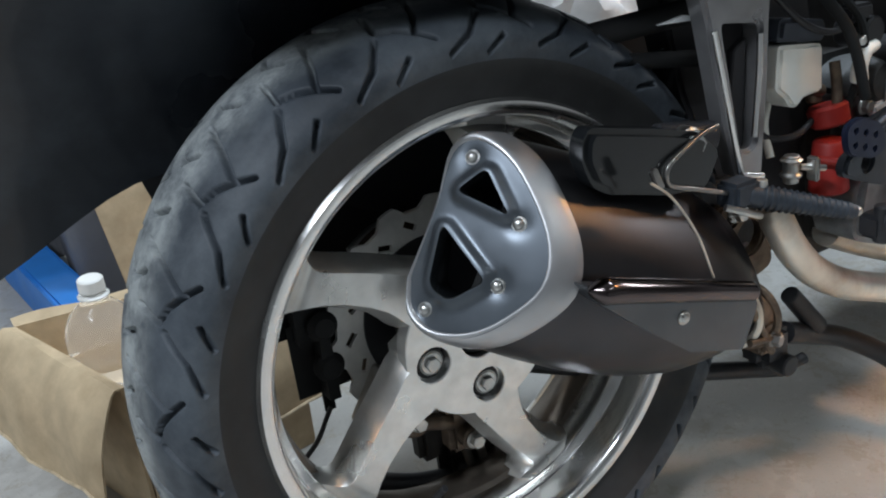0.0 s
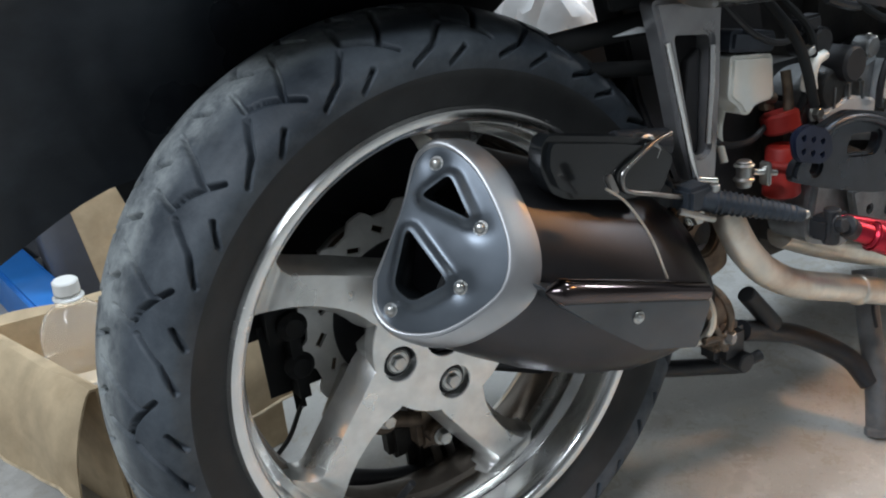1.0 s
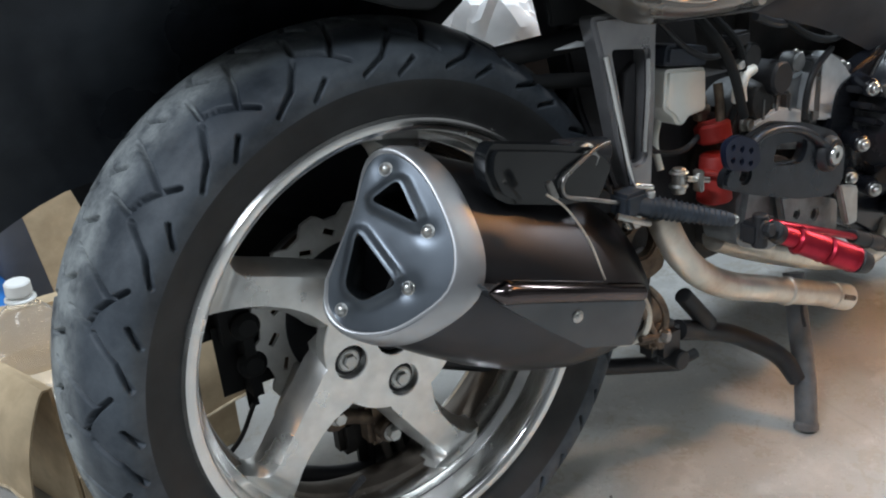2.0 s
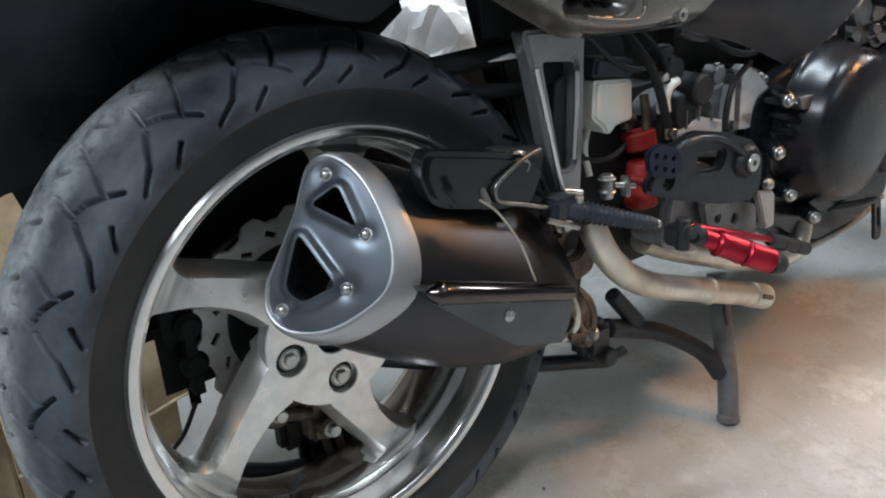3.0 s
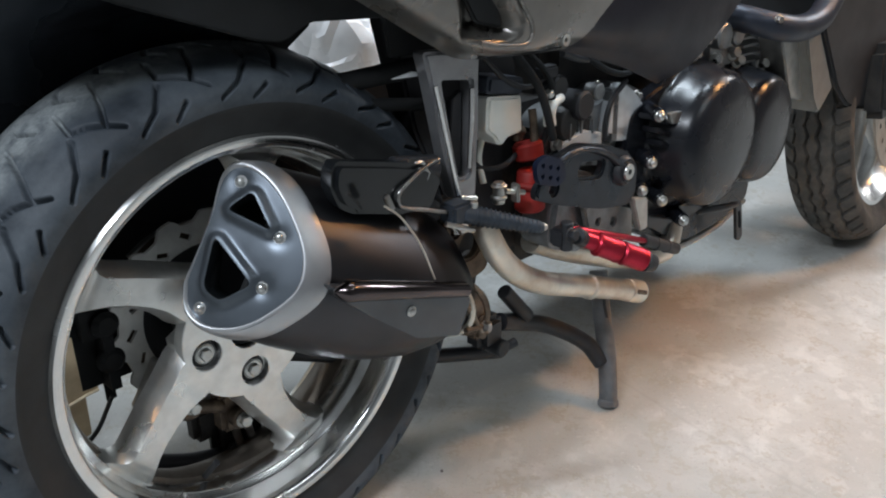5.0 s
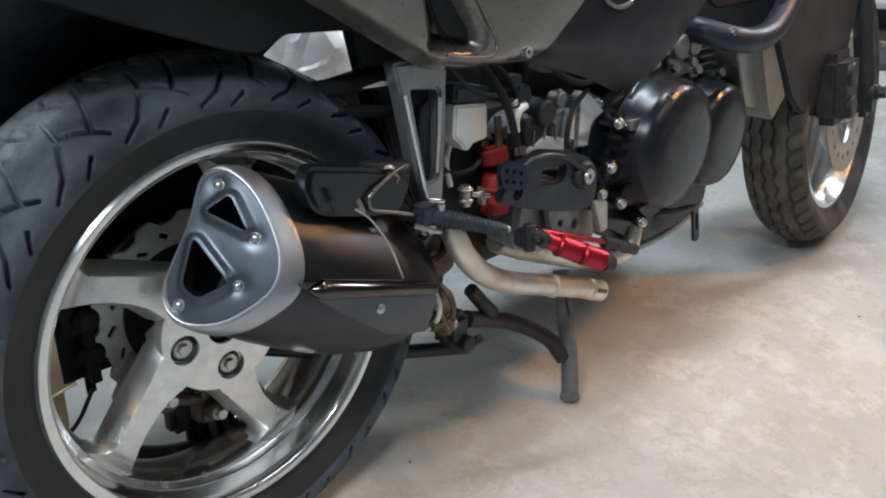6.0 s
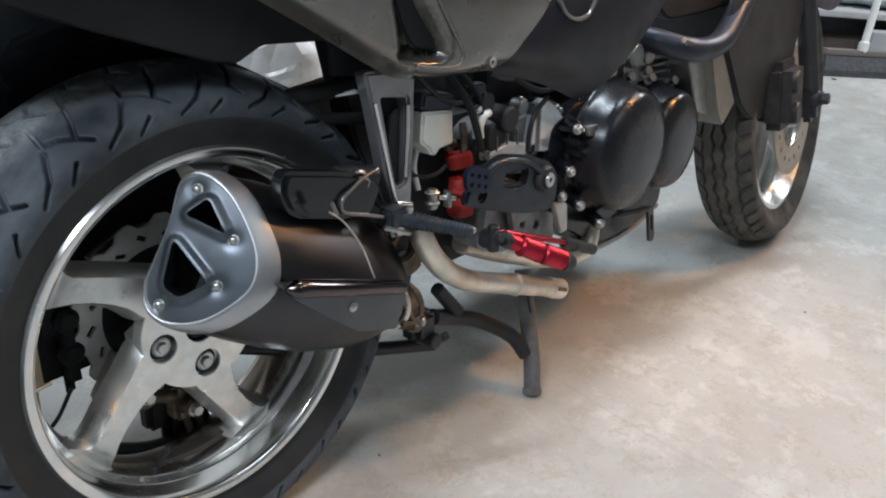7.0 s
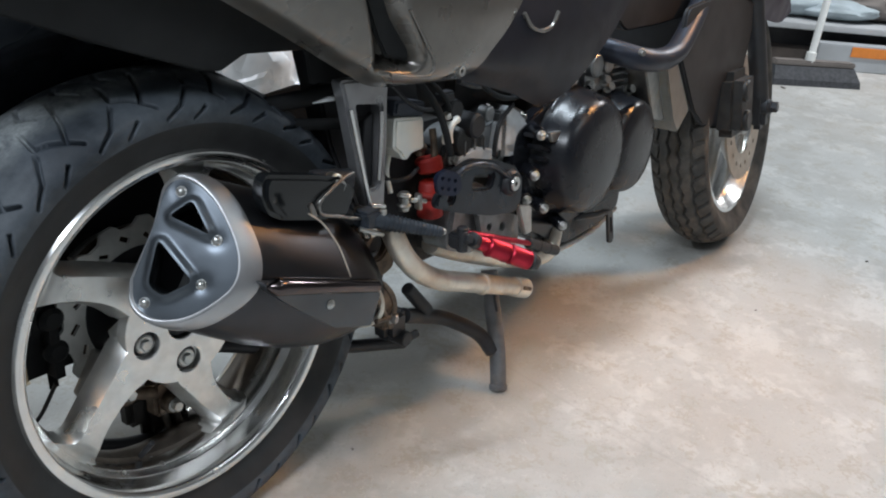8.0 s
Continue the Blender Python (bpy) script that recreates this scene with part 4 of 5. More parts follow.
        return moved(bm, Matrix.Translation(c) @ Matrix.Rotation(radians(tilt), 4, "Z"))
    clutch = part("clutch_cover", cover((0.782, -0.125, 0.4), 0.112, 0.092, 1.1), COVER_BLACK, eng, "large domed black clutch cover")
    part("alternator_cover", cover((0.955, -0.118, 0.382), 0.098, 0.088, 1.06), COVER_BLACK, eng, "domed black engine side cover")
    part("cover_flange", plate([(0.604, 0.47), (0.592, 0.4), (0.6, 0.34), (0.645, 0.285), (0.7, 0.258), (0.87, 0.252), (0.99, 0.262), (1.06, 0.295), (1.04, 0.4), (0.9, 0.48), (0.7, 0.5)], -0.148, -0.12, 0.02, 0.004), COVER_BLACK, eng, "black gasket flange of the covers")
    for x, z in ((0.625, 0.466), (0.613, 0.398), (0.592, 0.36), (0.65, 0.33), (0.72, 0.278)):
        lug = part("cover_lug", rod((x + 0.03, -0.14, z), (x, -0.183, z), 0.014, 0.011, 16), COVER_BLACK, clutch)
        part("cover_bolt", join(rod((x + 0.002, -0.18, z), (x - 0.001, -0.186, z), 0.0085), dome((x - 0.001, -0.186, z), (-0.3, -1, 0.1), 0.0065, 0.006)), STEEL, lug, "bright domed cover bolt")
    for k in range(3):
        part("cooling_fin", block((0.645 + 0.012 * k, -0.165, 0.455 - 0.022 * k), (0.055, 0.03, 0.008), 0.002, Matrix.Rotation(radians(20), 4, "Y")), COVER_BLACK, clutch)
    part("cover_logo_pad", plate([(0.65, 0.465), (0.69, 0.462), (0.7, 0.445), (0.66, 0.447)], -0.185, -0.178, 0.004, 0.001), ALLOY_DULL, clutch)
    for x, z in ((0.804, 0.546), (0.777, 0.529), (0.844, 0.511), (0.922, 0.498), (1.013, 0.48), (0.904, 0.513)):
        part("top_bolt", hex_bolt((x, -0.14, z), (-0.3, -0.9, 0.3), 0.009, 0.016), STEEL, eng)
    part("cylinder_head", join(block((0.87, -0.09, 0.535), (0.1, 0.1, 0.1), 0.012), rod((0.845, -0.13, 0.55), (0.845, -0.16, 0.55), 0.022), rod((0.91, -0.13, 0.545), (0.91, -0.15, 0.545), 0.018)), CAST, eng)
    for k in range(6):
        part("head_fin", block((0.99, -0.08, 0.49 + 0.014 * k), (0.09, 0.12, 0.004), 0.001), CAST, eng)
    part("sump", plate([(0.6, 0.3), (0.7, 0.25), (0.775, 0.205), (0.83, 0.187), (0.95, 0.19), (1.05, 0.214), (1.07, 0.36), (0.6, 0.36)], -0.13, 0.1, 0.02, 0.01), COVER_BLACK, eng)
    part("case_seam", tube([(0.79, -0.122, 0.198), (0.83, -0.122, 0.186), (0.95, -0.122, 0.189), (1.05, -0.12, 0.212)], 0.007, 8), ALLOY_DULL, eng)
    part("intake_rubber", join(tube([(0.55, -0.05, 0.62), (0.6, -0.1, 0.58), (0.66, -0.11, 0.56)], 0.028, 14), block((0.72, -0.06, 0.57), (0.1, 0.12, 0.06), 0.012)), BLACK, eng)
    part("throttle_body", join(rod((0.74, -0.1, 0.565), (0.8, -0.13, 0.56), 0.02), rod((0.7, -0.12, 0.55), (0.7, -0.15, 0.545), 0.01)), ALLOY_DULL, eng)
    return eng


build_engine()


def build_controls():
    plate_ob = part("rearset_plate", plate([(0.382, 0.456), (0.432, 0.466), (0.494, 0.451), (0.55, 0.43), (0.574, 0.406), (0.574, 0.362), (0.558, 0.347), (0.488, 0.36), (0.395, 0.39), (0.345, 0.41), (0.352, 0.43), (0.385, 0.434)], -0.186, -0.172, 0.012, 0.004,
                                           [[(0.44, 0.438), (0.492, 0.43), (0.484, 0.409), (0.432, 0.418)], circle((0.382, 0.416), 0.0075, 12)]), REARSET, BIKE, "dark machined rearset plate")
    part("plate_rib", tube([(0.385, -0.184, 0.448), (0.412, -0.185, 0.457), (0.445, -0.186, 0.456), (0.485, -0.187, 0.443), (0.515, -0.188, 0.424), (0.534, -0.19, 0.408)], 0.0072, 12, flat=0.7), REARSET, plate_ob)
    part("pivot_boss", join(rod((0.534, -0.17, 0.406), (0.534, -0.195, 0.406), 0.024, 0.021, 28), rod((0.534, -0.195, 0.406), (0.534, -0.197, 0.406), 0.015)), BLACK_METAL, plate_ob)
    part("pivot_cap", revolve([(0.004, 0), (0.004, -0.003), (0.011, -0.003), (0.012, 0)], (0.534, -0.196, 0.406), 28), STEEL, plate_ob, "steel pivot cap")
    part("drilled_plate", plate([(0.33, 0.465), (0.352, 0.471), (0.388, 0.456), (0.394, 0.43), (0.378, 0.423), (0.334, 0.436)], -0.197, -0.19, 0.012, 0.002,
                                [circle((0.345 + 0.015 * i, 0.458 - 0.005 * i - 0.014 * j), 0.002, 8) for i in range(3) for j in range(2)]), BLUE_METAL, plate_ob, "blue drilled heel plate")
    part("master_cylinder", rod((0.404, -0.12, 0.462), (0.406, -0.125, 0.44), 0.021, 0.02, 24), RED_RUBBER, BIKE, "red cylinder cap")
    part("shock_spring_cover", join(rod((0.404, -0.125, 0.425), (0.407, -0.125, 0.368), 0.0165, 0.021, 24), tube([(0.38, -0.13, 0.41), (0.4, -0.15, 0.405), (0.425, -0.13, 0.4)], 0.004, 8)), RED_RUBBER, BIKE, "red shock absorber body")
    part("banjo_pipe", join(rod((0.395, -0.11, 0.492), (0.397, -0.11, 0.465), 0.008), tube([(0.414, -0.12, 0.505), (0.412, -0.125, 0.485), (0.408, -0.13, 0.462)], 0.0055, 10), rod((0.385, -0.115, 0.48), (0.4, -0.118, 0.478), 0.006)), OILY, BIKE)
    peg = part("rider_peg", join(rod((0.428, -0.194, 0.338), (0.455, -0.209, 0.324), 0.0115, 0.0115, 24), rod((0.449, -0.2055, 0.327), (0.481, -0.2235, 0.3095), 0.0155, 0.0162, 24), rod((0.483, -0.2245, 0.3085), (0.516, -0.243, 0.2905), 0.0162, 0.0162, 24)), RED, plate_ob, "red anodised rider peg with grooves")
    a0, a1 = Vector((0.428, -0.194, 0.338)), Vector((0.516, -0.243, 0.2905))
    for a in (0.27, 0.56, 0.66, 0.93):
        c = a0.lerp(a1, a)
        part("groove_ring", rod(c, c + (a1 - a0).normalized() * 0.003, 0.0169, n=24), RED, peg)
    part("peg_end", rod((0.516, -0.243, 0.2905), (0.53, -0.251, 0.283), 0.0155, 0.012), BLACK, peg, "black rubber peg end")
    part("peg_clevis", moved(join(block((0.418, -0.182, 0.352), (0.04, 0.026, 0.026), 0.004), rod((0.41, -0.19, 0.375), (0.41, -0.19, 0.335), 0.009), rod((0.42, -0.2, 0.355), (0.438, -0.196, 0.343), 0.012), hex_bolt((0.405, -0.2, 0.36), (0, -1, 0.2), 0.008, 0.01)), Matrix.Translation((-0.004, 0, -0.009))), BLACK_METAL, plate_ob)
    pedal = part("brake_pedal", tube([(0.42, -0.185, 0.352), (0.476, -0.198, 0.331), (0.585, -0.2, 0.288)], 0.0075, 10, flat=0.6), RED, plate_ob, "red brake pedal lever")
    part("pedal_tip", join(rod((0.578, -0.2, 0.291), (0.672, -0.201, 0.249), 0.009, 0.0095, 16), rod((0.608, -0.2, 0.277), (0.614, -0.2, 0.2745), 0.0108), rod((0.64, -0.2, 0.2635), (0.646, -0.2, 0.261), 0.0108)), BLACK, pedal)
    part("pedal_arm", plate([(0.56, 0.36), (0.6, 0.35), (0.605, 0.3), (0.585, 0.3)], -0.19, -0.18, 0.006, 0.002), ALLOY_DULL, plate_ob)
    part("stop_plate", plate([(0.478, 0.36), (0.53, 0.352), (0.6, 0.326), (0.603, 0.28), (0.55, 0.292), (0.495, 0.306)], -0.165, -0.155, 0.008, 0.002, [circle((0.512, 0.33), 0.005, 10), circle((0.55, 0.32), 0.007, 12)]), CAST, plate_ob)
    part("oil_hose", tube([(0.35, -0.13, 0.6), (0.375, -0.155, 0.555), (0.392, -0.16, 0.52), (0.41, -0.16, 0.472)], 0.0055, 12), UNDER, BIKE)
    for k, pts in enumerate((((0.315, -0.12, 0.59), (0.35, -0.13, 0.555), (0.39, -0.135, 0.54), (0.44, -0.13, 0.55)), ((0.39, -0.13, 0.585), (0.425, -0.14, 0.545), (0.43, -0.14, 0.5), (0.42, -0.13, 0.45)),
                             ((0.3, -0.11, 0.47), (0.32, -0.115, 0.445), (0.36, -0.12, 0.44), (0.4, -0.115, 0.455)), ((0.5, -0.14, 0.565), (0.54, -0.15, 0.54), (0.59, -0.15, 0.53), (0.63, -0.14, 0.545)))):
        part("cable", tube(pts, 0.0035 + 0.0008 * (k % 2), 8), UNDER if k % 2 else BLACK, BIKE)
    part("connector", block((0.43, -0.13, 0.553), (0.03, 0.02, 0.016), 0.003), BLACK, BIKE)
    part("hose_clip", rod((0.423, -0.14, 0.53), (0.426, -0.14, 0.522), 0.0065), STEEL, BIKE)
    part("thin_cable", tube([(0.585, -0.15, 0.52), (0.553, -0.15, 0.498), (0.54, -0.15, 0.47), (0.538, -0.15, 0.442)], 0.004, 8), BLACK, BIKE)
    part("plug_lead", tube([(0.45, -0.14, 0.575), (0.5, -0.14, 0.56), (0.6, -0.13, 0.555)], 0.005, 8), BLACK, BIKE)
    part("linkage_plate", plate([(0.262, 0.385), (0.335, 0.358), (0.348, 0.295), (0.318, 0.285), (0.277, 0.305)], -0.105, -0.09, 0.014, 0.003, [circle((0.31, 0.337), 0.019, 20), circle((0.283, 0.364), 0.007, 12)]), OILY, BIKE, "oily bracket plate with a round hole")
    part("pivot_casting", plate([(0.215, 0.4), (0.33, 0.405), (0.372, 0.33), (0.35, 0.235), (0.29, 0.2), (0.22, 0.22), (0.195, 0.3)], -0.075, -0.05, 0.02, 0.006, [circle((0.325, 0.255), 0.012, 14)]), ENGINE_DARK, BIKE, "oily black swingarm pivot casting")
    part("pivot_nut", hex_bolt((0.332, -0.075, 0.3), (0, -1, 0), 0.012, 0.012), STEEL_DARK, BIKE)
    part("plate_bolt", hex_bolt((0.287, -0.105, 0.372), (0, -1, 0), 0.009, 0.012), STEEL, BIKE)
    head = part("header_pipe", tube([(0.2795, -0.158, 0.392), (0.283, -0.161, 0.376), (0.301, -0.165, 0.342), (0.334, -0.166, 0.308), (0.383, -0.167, 0.278), (0.452, -0.169, 0.251), (0.56, -0.177, 0.21), (0.6, -0.18, 0.194)], 0.0165, 20), PIPE, BIKE, "heat-stained steel header pipe")
    part("pipe_clamp", rod((0.484, -0.1715, 0.2385), (0.494, -0.1725, 0.2345), 0.0184, n=24), PIPE, head)
    part("pipe_end", rod((0.574, -0.178, 0.2045), (0.61, -0.1805, 0.1895), 0.0182, 0.0182, 24), PIPE, head)
    part("pipe_slot", rod((0.58, -0.194, 0.2045), (0.603, -0.1955, 0.195), 0.0042, n=10), OILY, head, "rusty slot in the pipe end")
    part("rear_header", tube([(0.44, -0.1, 0.305), (0.5, -0.1, 0.275), (0.58, -0.1, 0.24), (0.68, -0.11, 0.205), (0.76, -0.13, 0.2), (0.8, -0.12, 0.25)], 0.018, 16), PIPE, BIKE)
    part("front_header", tube([(0.8, -0.05, 0.24), (0.95, -0.06, 0.235), (1.06, -0.07, 0.28), (1.1, -0.06, 0.36)], 0.02, 16), PIPE, BIKE)
    part("drain_hook", join(tube([(0.84, -0.14, 0.25), (0.88, -0.165, 0.253), (0.905, -0.17, 0.252), (0.922, -0.17, 0.248)], 0.006, 10), plate([(0.912, 0.256), (0.934, 0.252), (0.94, 0.236), (0.953, 0.182), (0.945, 0.174), (0.932, 0.178), (0.918, 0.236)], -0.174, -0.168, 0.005, 0.001, [[(0.926, 0.236), (0.933, 0.235), (0.943, 0.2), (0.935, 0.2)]])), BLACK_METAL, BIKE, "black slotted bracket under the engine")


build_controls()


def build_stand():
    st = part("stand_leg", tube([(0.612, -0.1, 0.2), (0.602, -0.115, 0.15), (0.58, -0.148, 0.07), (0.558, -0.17, 0.006)], 0.016, 16, flat=0.8), STAND, BIKE, "grey steel stand leg")
    part("stand_foot", rod((0.56, -0.168, 0.012), (0.5575, -0.1705, 0.0), 0.0165, 0.0168, 18), STAND, st)
    part("stand_arm", tube([(0.385, -0.09, 0.19), (0.44, -0.08, 0.165), (0.5, -0.09, 0.14), (0.555, -0.12, 0.1), (0.57, -0.145, 0.065)], 0.0135, 14), BLACK_METAL, BIKE, "curved black stand lever")
    part("stand_spring", rod((0.405, -0.08, 0.23), (0.452, -0.085, 0.172), 0.0115, 0.0125, 16), BLACK, BIKE)
    part("stand_pivot", join(block((0.352, -0.09, 0.19), (0.05, 0.04, 0.05), 0.01), rod((0.362, -0.12, 0.165), (0.362, -0.06, 0.165), 0.013), rod((0.375, -0.105, 0.155), (0.398, -0.11, 0.16), 0.007)), BLACK_METAL, BIKE)
    part("stand_wire", tube([(0.59, -0.13, 0.19), (0.583, -0.135, 0.165), (0.585, -0.14, 0.14)], 0.0025, 8), BLACK, BIKE)


build_stand()


def build_front():
    fc, yaw = Vector((1.565, -0.125, 0.326)), 0.092
    turn = Matrix.Translation(fc) @ Matrix.Rotation(yaw, 4, "Z") @ Matrix.Rotation(-0.11, 4, "X")
    rim = part("front_wheel", moved(revolve([(0.241, -0.05), (0.242, -0.045), (0.234, -0.04), (0.234, 0.04), (0.242, 0.045), (0.241, 0.05), (0.23, 0.046), (0.205, 0.015), (0.205, -0.015), (0.223, -0.038), (0.232, -0.05), (0.241, -0.05)], (0, 0, 0), 96), turn), ALLOY, BIKE, "polished alloy front wheel, dusty tyre")
    prof = np.array(tyre_profile(0.326, 0.067, 0.235, 0.047, 96))
    rings = []
    n = 720
    for i, t in enumerate(np.linspace(0, 2 * math.pi, n, endpoint=False)):
        ring = []
        saw = abs((t * 46 / (2 * math.pi)) % 1 - 0.5) * 2
        for r, y in prof:
            gap = abs(abs(y) - 0.008 - 0.007 * saw)
            edge = abs(abs(y) - 0.036 - 0.005 * saw)
            lug = abs((t * 46 / (2 * math.pi) + abs(y) * 9) % 1 - 0.5)
            depth = max(np.clip((0.0032 - gap) / 0.0012, 0, 1), np.clip((0.0028 - edge) / 0.0012, 0, 1), np.clip((0.13 - lug) / 0.05, 0, 1) if 0.036 < abs(y) < 0.0635 else 0)
            r = r - 0.008 * depth * np.clip((r - 0.278) / 0.008, 0, 1)
            ring.append((r * math.cos(t), y, r * math.sin(t)))
        rings.append(ring)
    part("tyre", moved(grid_faces(bmesh.new(), rings, closed=False, loop=True), turn), DUSTY_TYRE, rim, "dusty knobbly front tyre", smooth=30)
    for k in range(5):
        a = radians(30 + 72 * k)
        part("spoke", moved(rod((0.03 * math.cos(a), 0, 0.03 * math.sin(a)), (0.21 * math.cos(a), 0, 0.21 * math.sin(a)), 0.022, 0.018, 12), turn), ALLOY_DULL, rim)
    slots = [circle((0.12 * math.cos(radians(20 * k)) , 0.12 * math.sin(radians(20 * k))), 0.007, 8) for k in range(18)]
    part("brake_disc", moved(plate(circle((0, 0), 0.155, 60), -0.072, -0.067, 0, 0, slots + [circle((0, 0), 0.09, 30)]), turn), DISC_WARM, rim, "drilled front brake disc")
    part("hub", moved(rod((0, -0.08, 0), (0, 0.08, 0), 0.04), turn), ALLOY_DULL, rim)
    fork = part("fork_leg", moved(join(rod((0.02, -0.105, 0.0), (-0.17, -0.105, 0.5), 0.022, 0.022, 20), rod((0, -0.13, 0.03), (0, -0.07, 0.03), 0.02), block((0.0, -0.105, 0.02), (0.05, 0.04, 0.09), 0.012)), turn), BLACK_METAL, BIKE, "black front fork leg")
    part("axle_end", moved(join(hex_bolt((0, -0.13, 0.03), (0, -1, 0), 0.014, 0.02)), turn), BLACK_METAL, fork)
    part("front_caliper", moved(join(block((-0.17, -0.085, 0.07), (0.13, 0.07, 0.15), 0.02), rod((-0.19, -0.13, 0.1), (-0.19, -0.08, 0.1), 0.025), rod((-0.18, -0.13, 0.03), (-0.18, -0.08, 0.03), 0.025)), turn), ENGINE_DARK, fork, "dirty black front caliper")
    part("front_mudguard", moved(revolve([(0.345, -0.07), (0.352, 0), (0.345, 0.07), (0.341, 0.07), (0.348, 0), (0.341, -0.07), (0.345, -0.07)], (0, 0, 0), 40, 60, 140), turn), BLACK, BIKE, "black front mudguard")
    # radiator, its light side tank and the black side panel around it
    rad = part("radiator", block((1.3, 0.0, 0.5), (0.05, 0.36, 0.28), 0.01, Matrix.Rotation(radians(-18), 4, "Y")), BLACK_METAL, BIKE)
    part("side_tank", plate([(1.03, 0.555), (1.085, 0.548), (1.185, 0.42), (1.135, 0.378), (1.105, 0.41)], -0.205, -0.15, 0.008, 0.005), TANK, rad, "light grey radiator side tank")
    part("tank_side", plate([(0.975, 0.56), (1.035, 0.553), (1.11, 0.405), (1.05, 0.42)], -0.185, -0.14, 0.008, 0.004), ALLOY_DULL, rad)
    part("lower_side_panel", plate([(1.085, 0.55), (1.195, 0.415), (1.26, 0.37), (1.4, 0.345), (1.49, 0.335), (1.455, 0.45), (1.49, 0.62), (1.3, 0.66), (1.1, 0.64)], -0.212, -0.2, 0.02, 0.004), BLACK, BIKE, "black plastic lower side panel")
    part("upper_side_panel", plate([(0.9, 0.64), (0.96, 0.6), (1.1, 0.6), (1.5, 0.62), (1.6, 0.9), (0.8, 0.9)], -0.15, -0.12, 0.02, 0.004), BLACK, BIKE, "black inner side panel")
    bar = part("crash_bar", tube([(0.87, -0.1, 0.585), (0.885, -0.17, 0.573), (0.92, -0.207, 0.56), (0.98, -0.215, 0.552), (1.04, -0.215, 0.556), (1.09, -0.21, 0.574), (1.2, -0.19, 0.632), (1.28, -0.17, 0.68)], 0.022, 20), BAR, BIKE, "thick dark tube with a satin sheen")
    part("bar_bolt", hex_bolt((0.9, -0.215, 0.575), (-0.4, -1, 0), 0.006, 0.008), STEEL_DARK, bar)
    skin([[(1.25, -0.18, 0.655), (1.42, -0.185, 0.612), (1.577, -0.18, 0.584), (1.79, -0.17, 0.547), (1.93, -0.155, 0.563)],
          [(1.25, -0.2, 0.72), (1.45, -0.2, 0.7), (1.62, -0.2, 0.67), (1.8, -0.18, 0.63), (1.92, -0.15, 0.6)],
          [(1.25, -0.17, 0.85), (1.45, -0.18, 0.85), (1.62, -0.17, 0.83), (1.8, -0.15, 0.78), (1.88, -0.13, 0.72)]], COWL, "front_cowl", BIKE, "dark plum front cowl")


build_front()


# ---------------------------------------------------------------- things round the bike
def wall_sheet(rows, thickness=0.004):
    bm = grid_faces(bmesh.new(), rows, closed=False)
    bmesh.ops.solidify(bm, geom=bm.faces[:], thickness=thickness)
    return bm


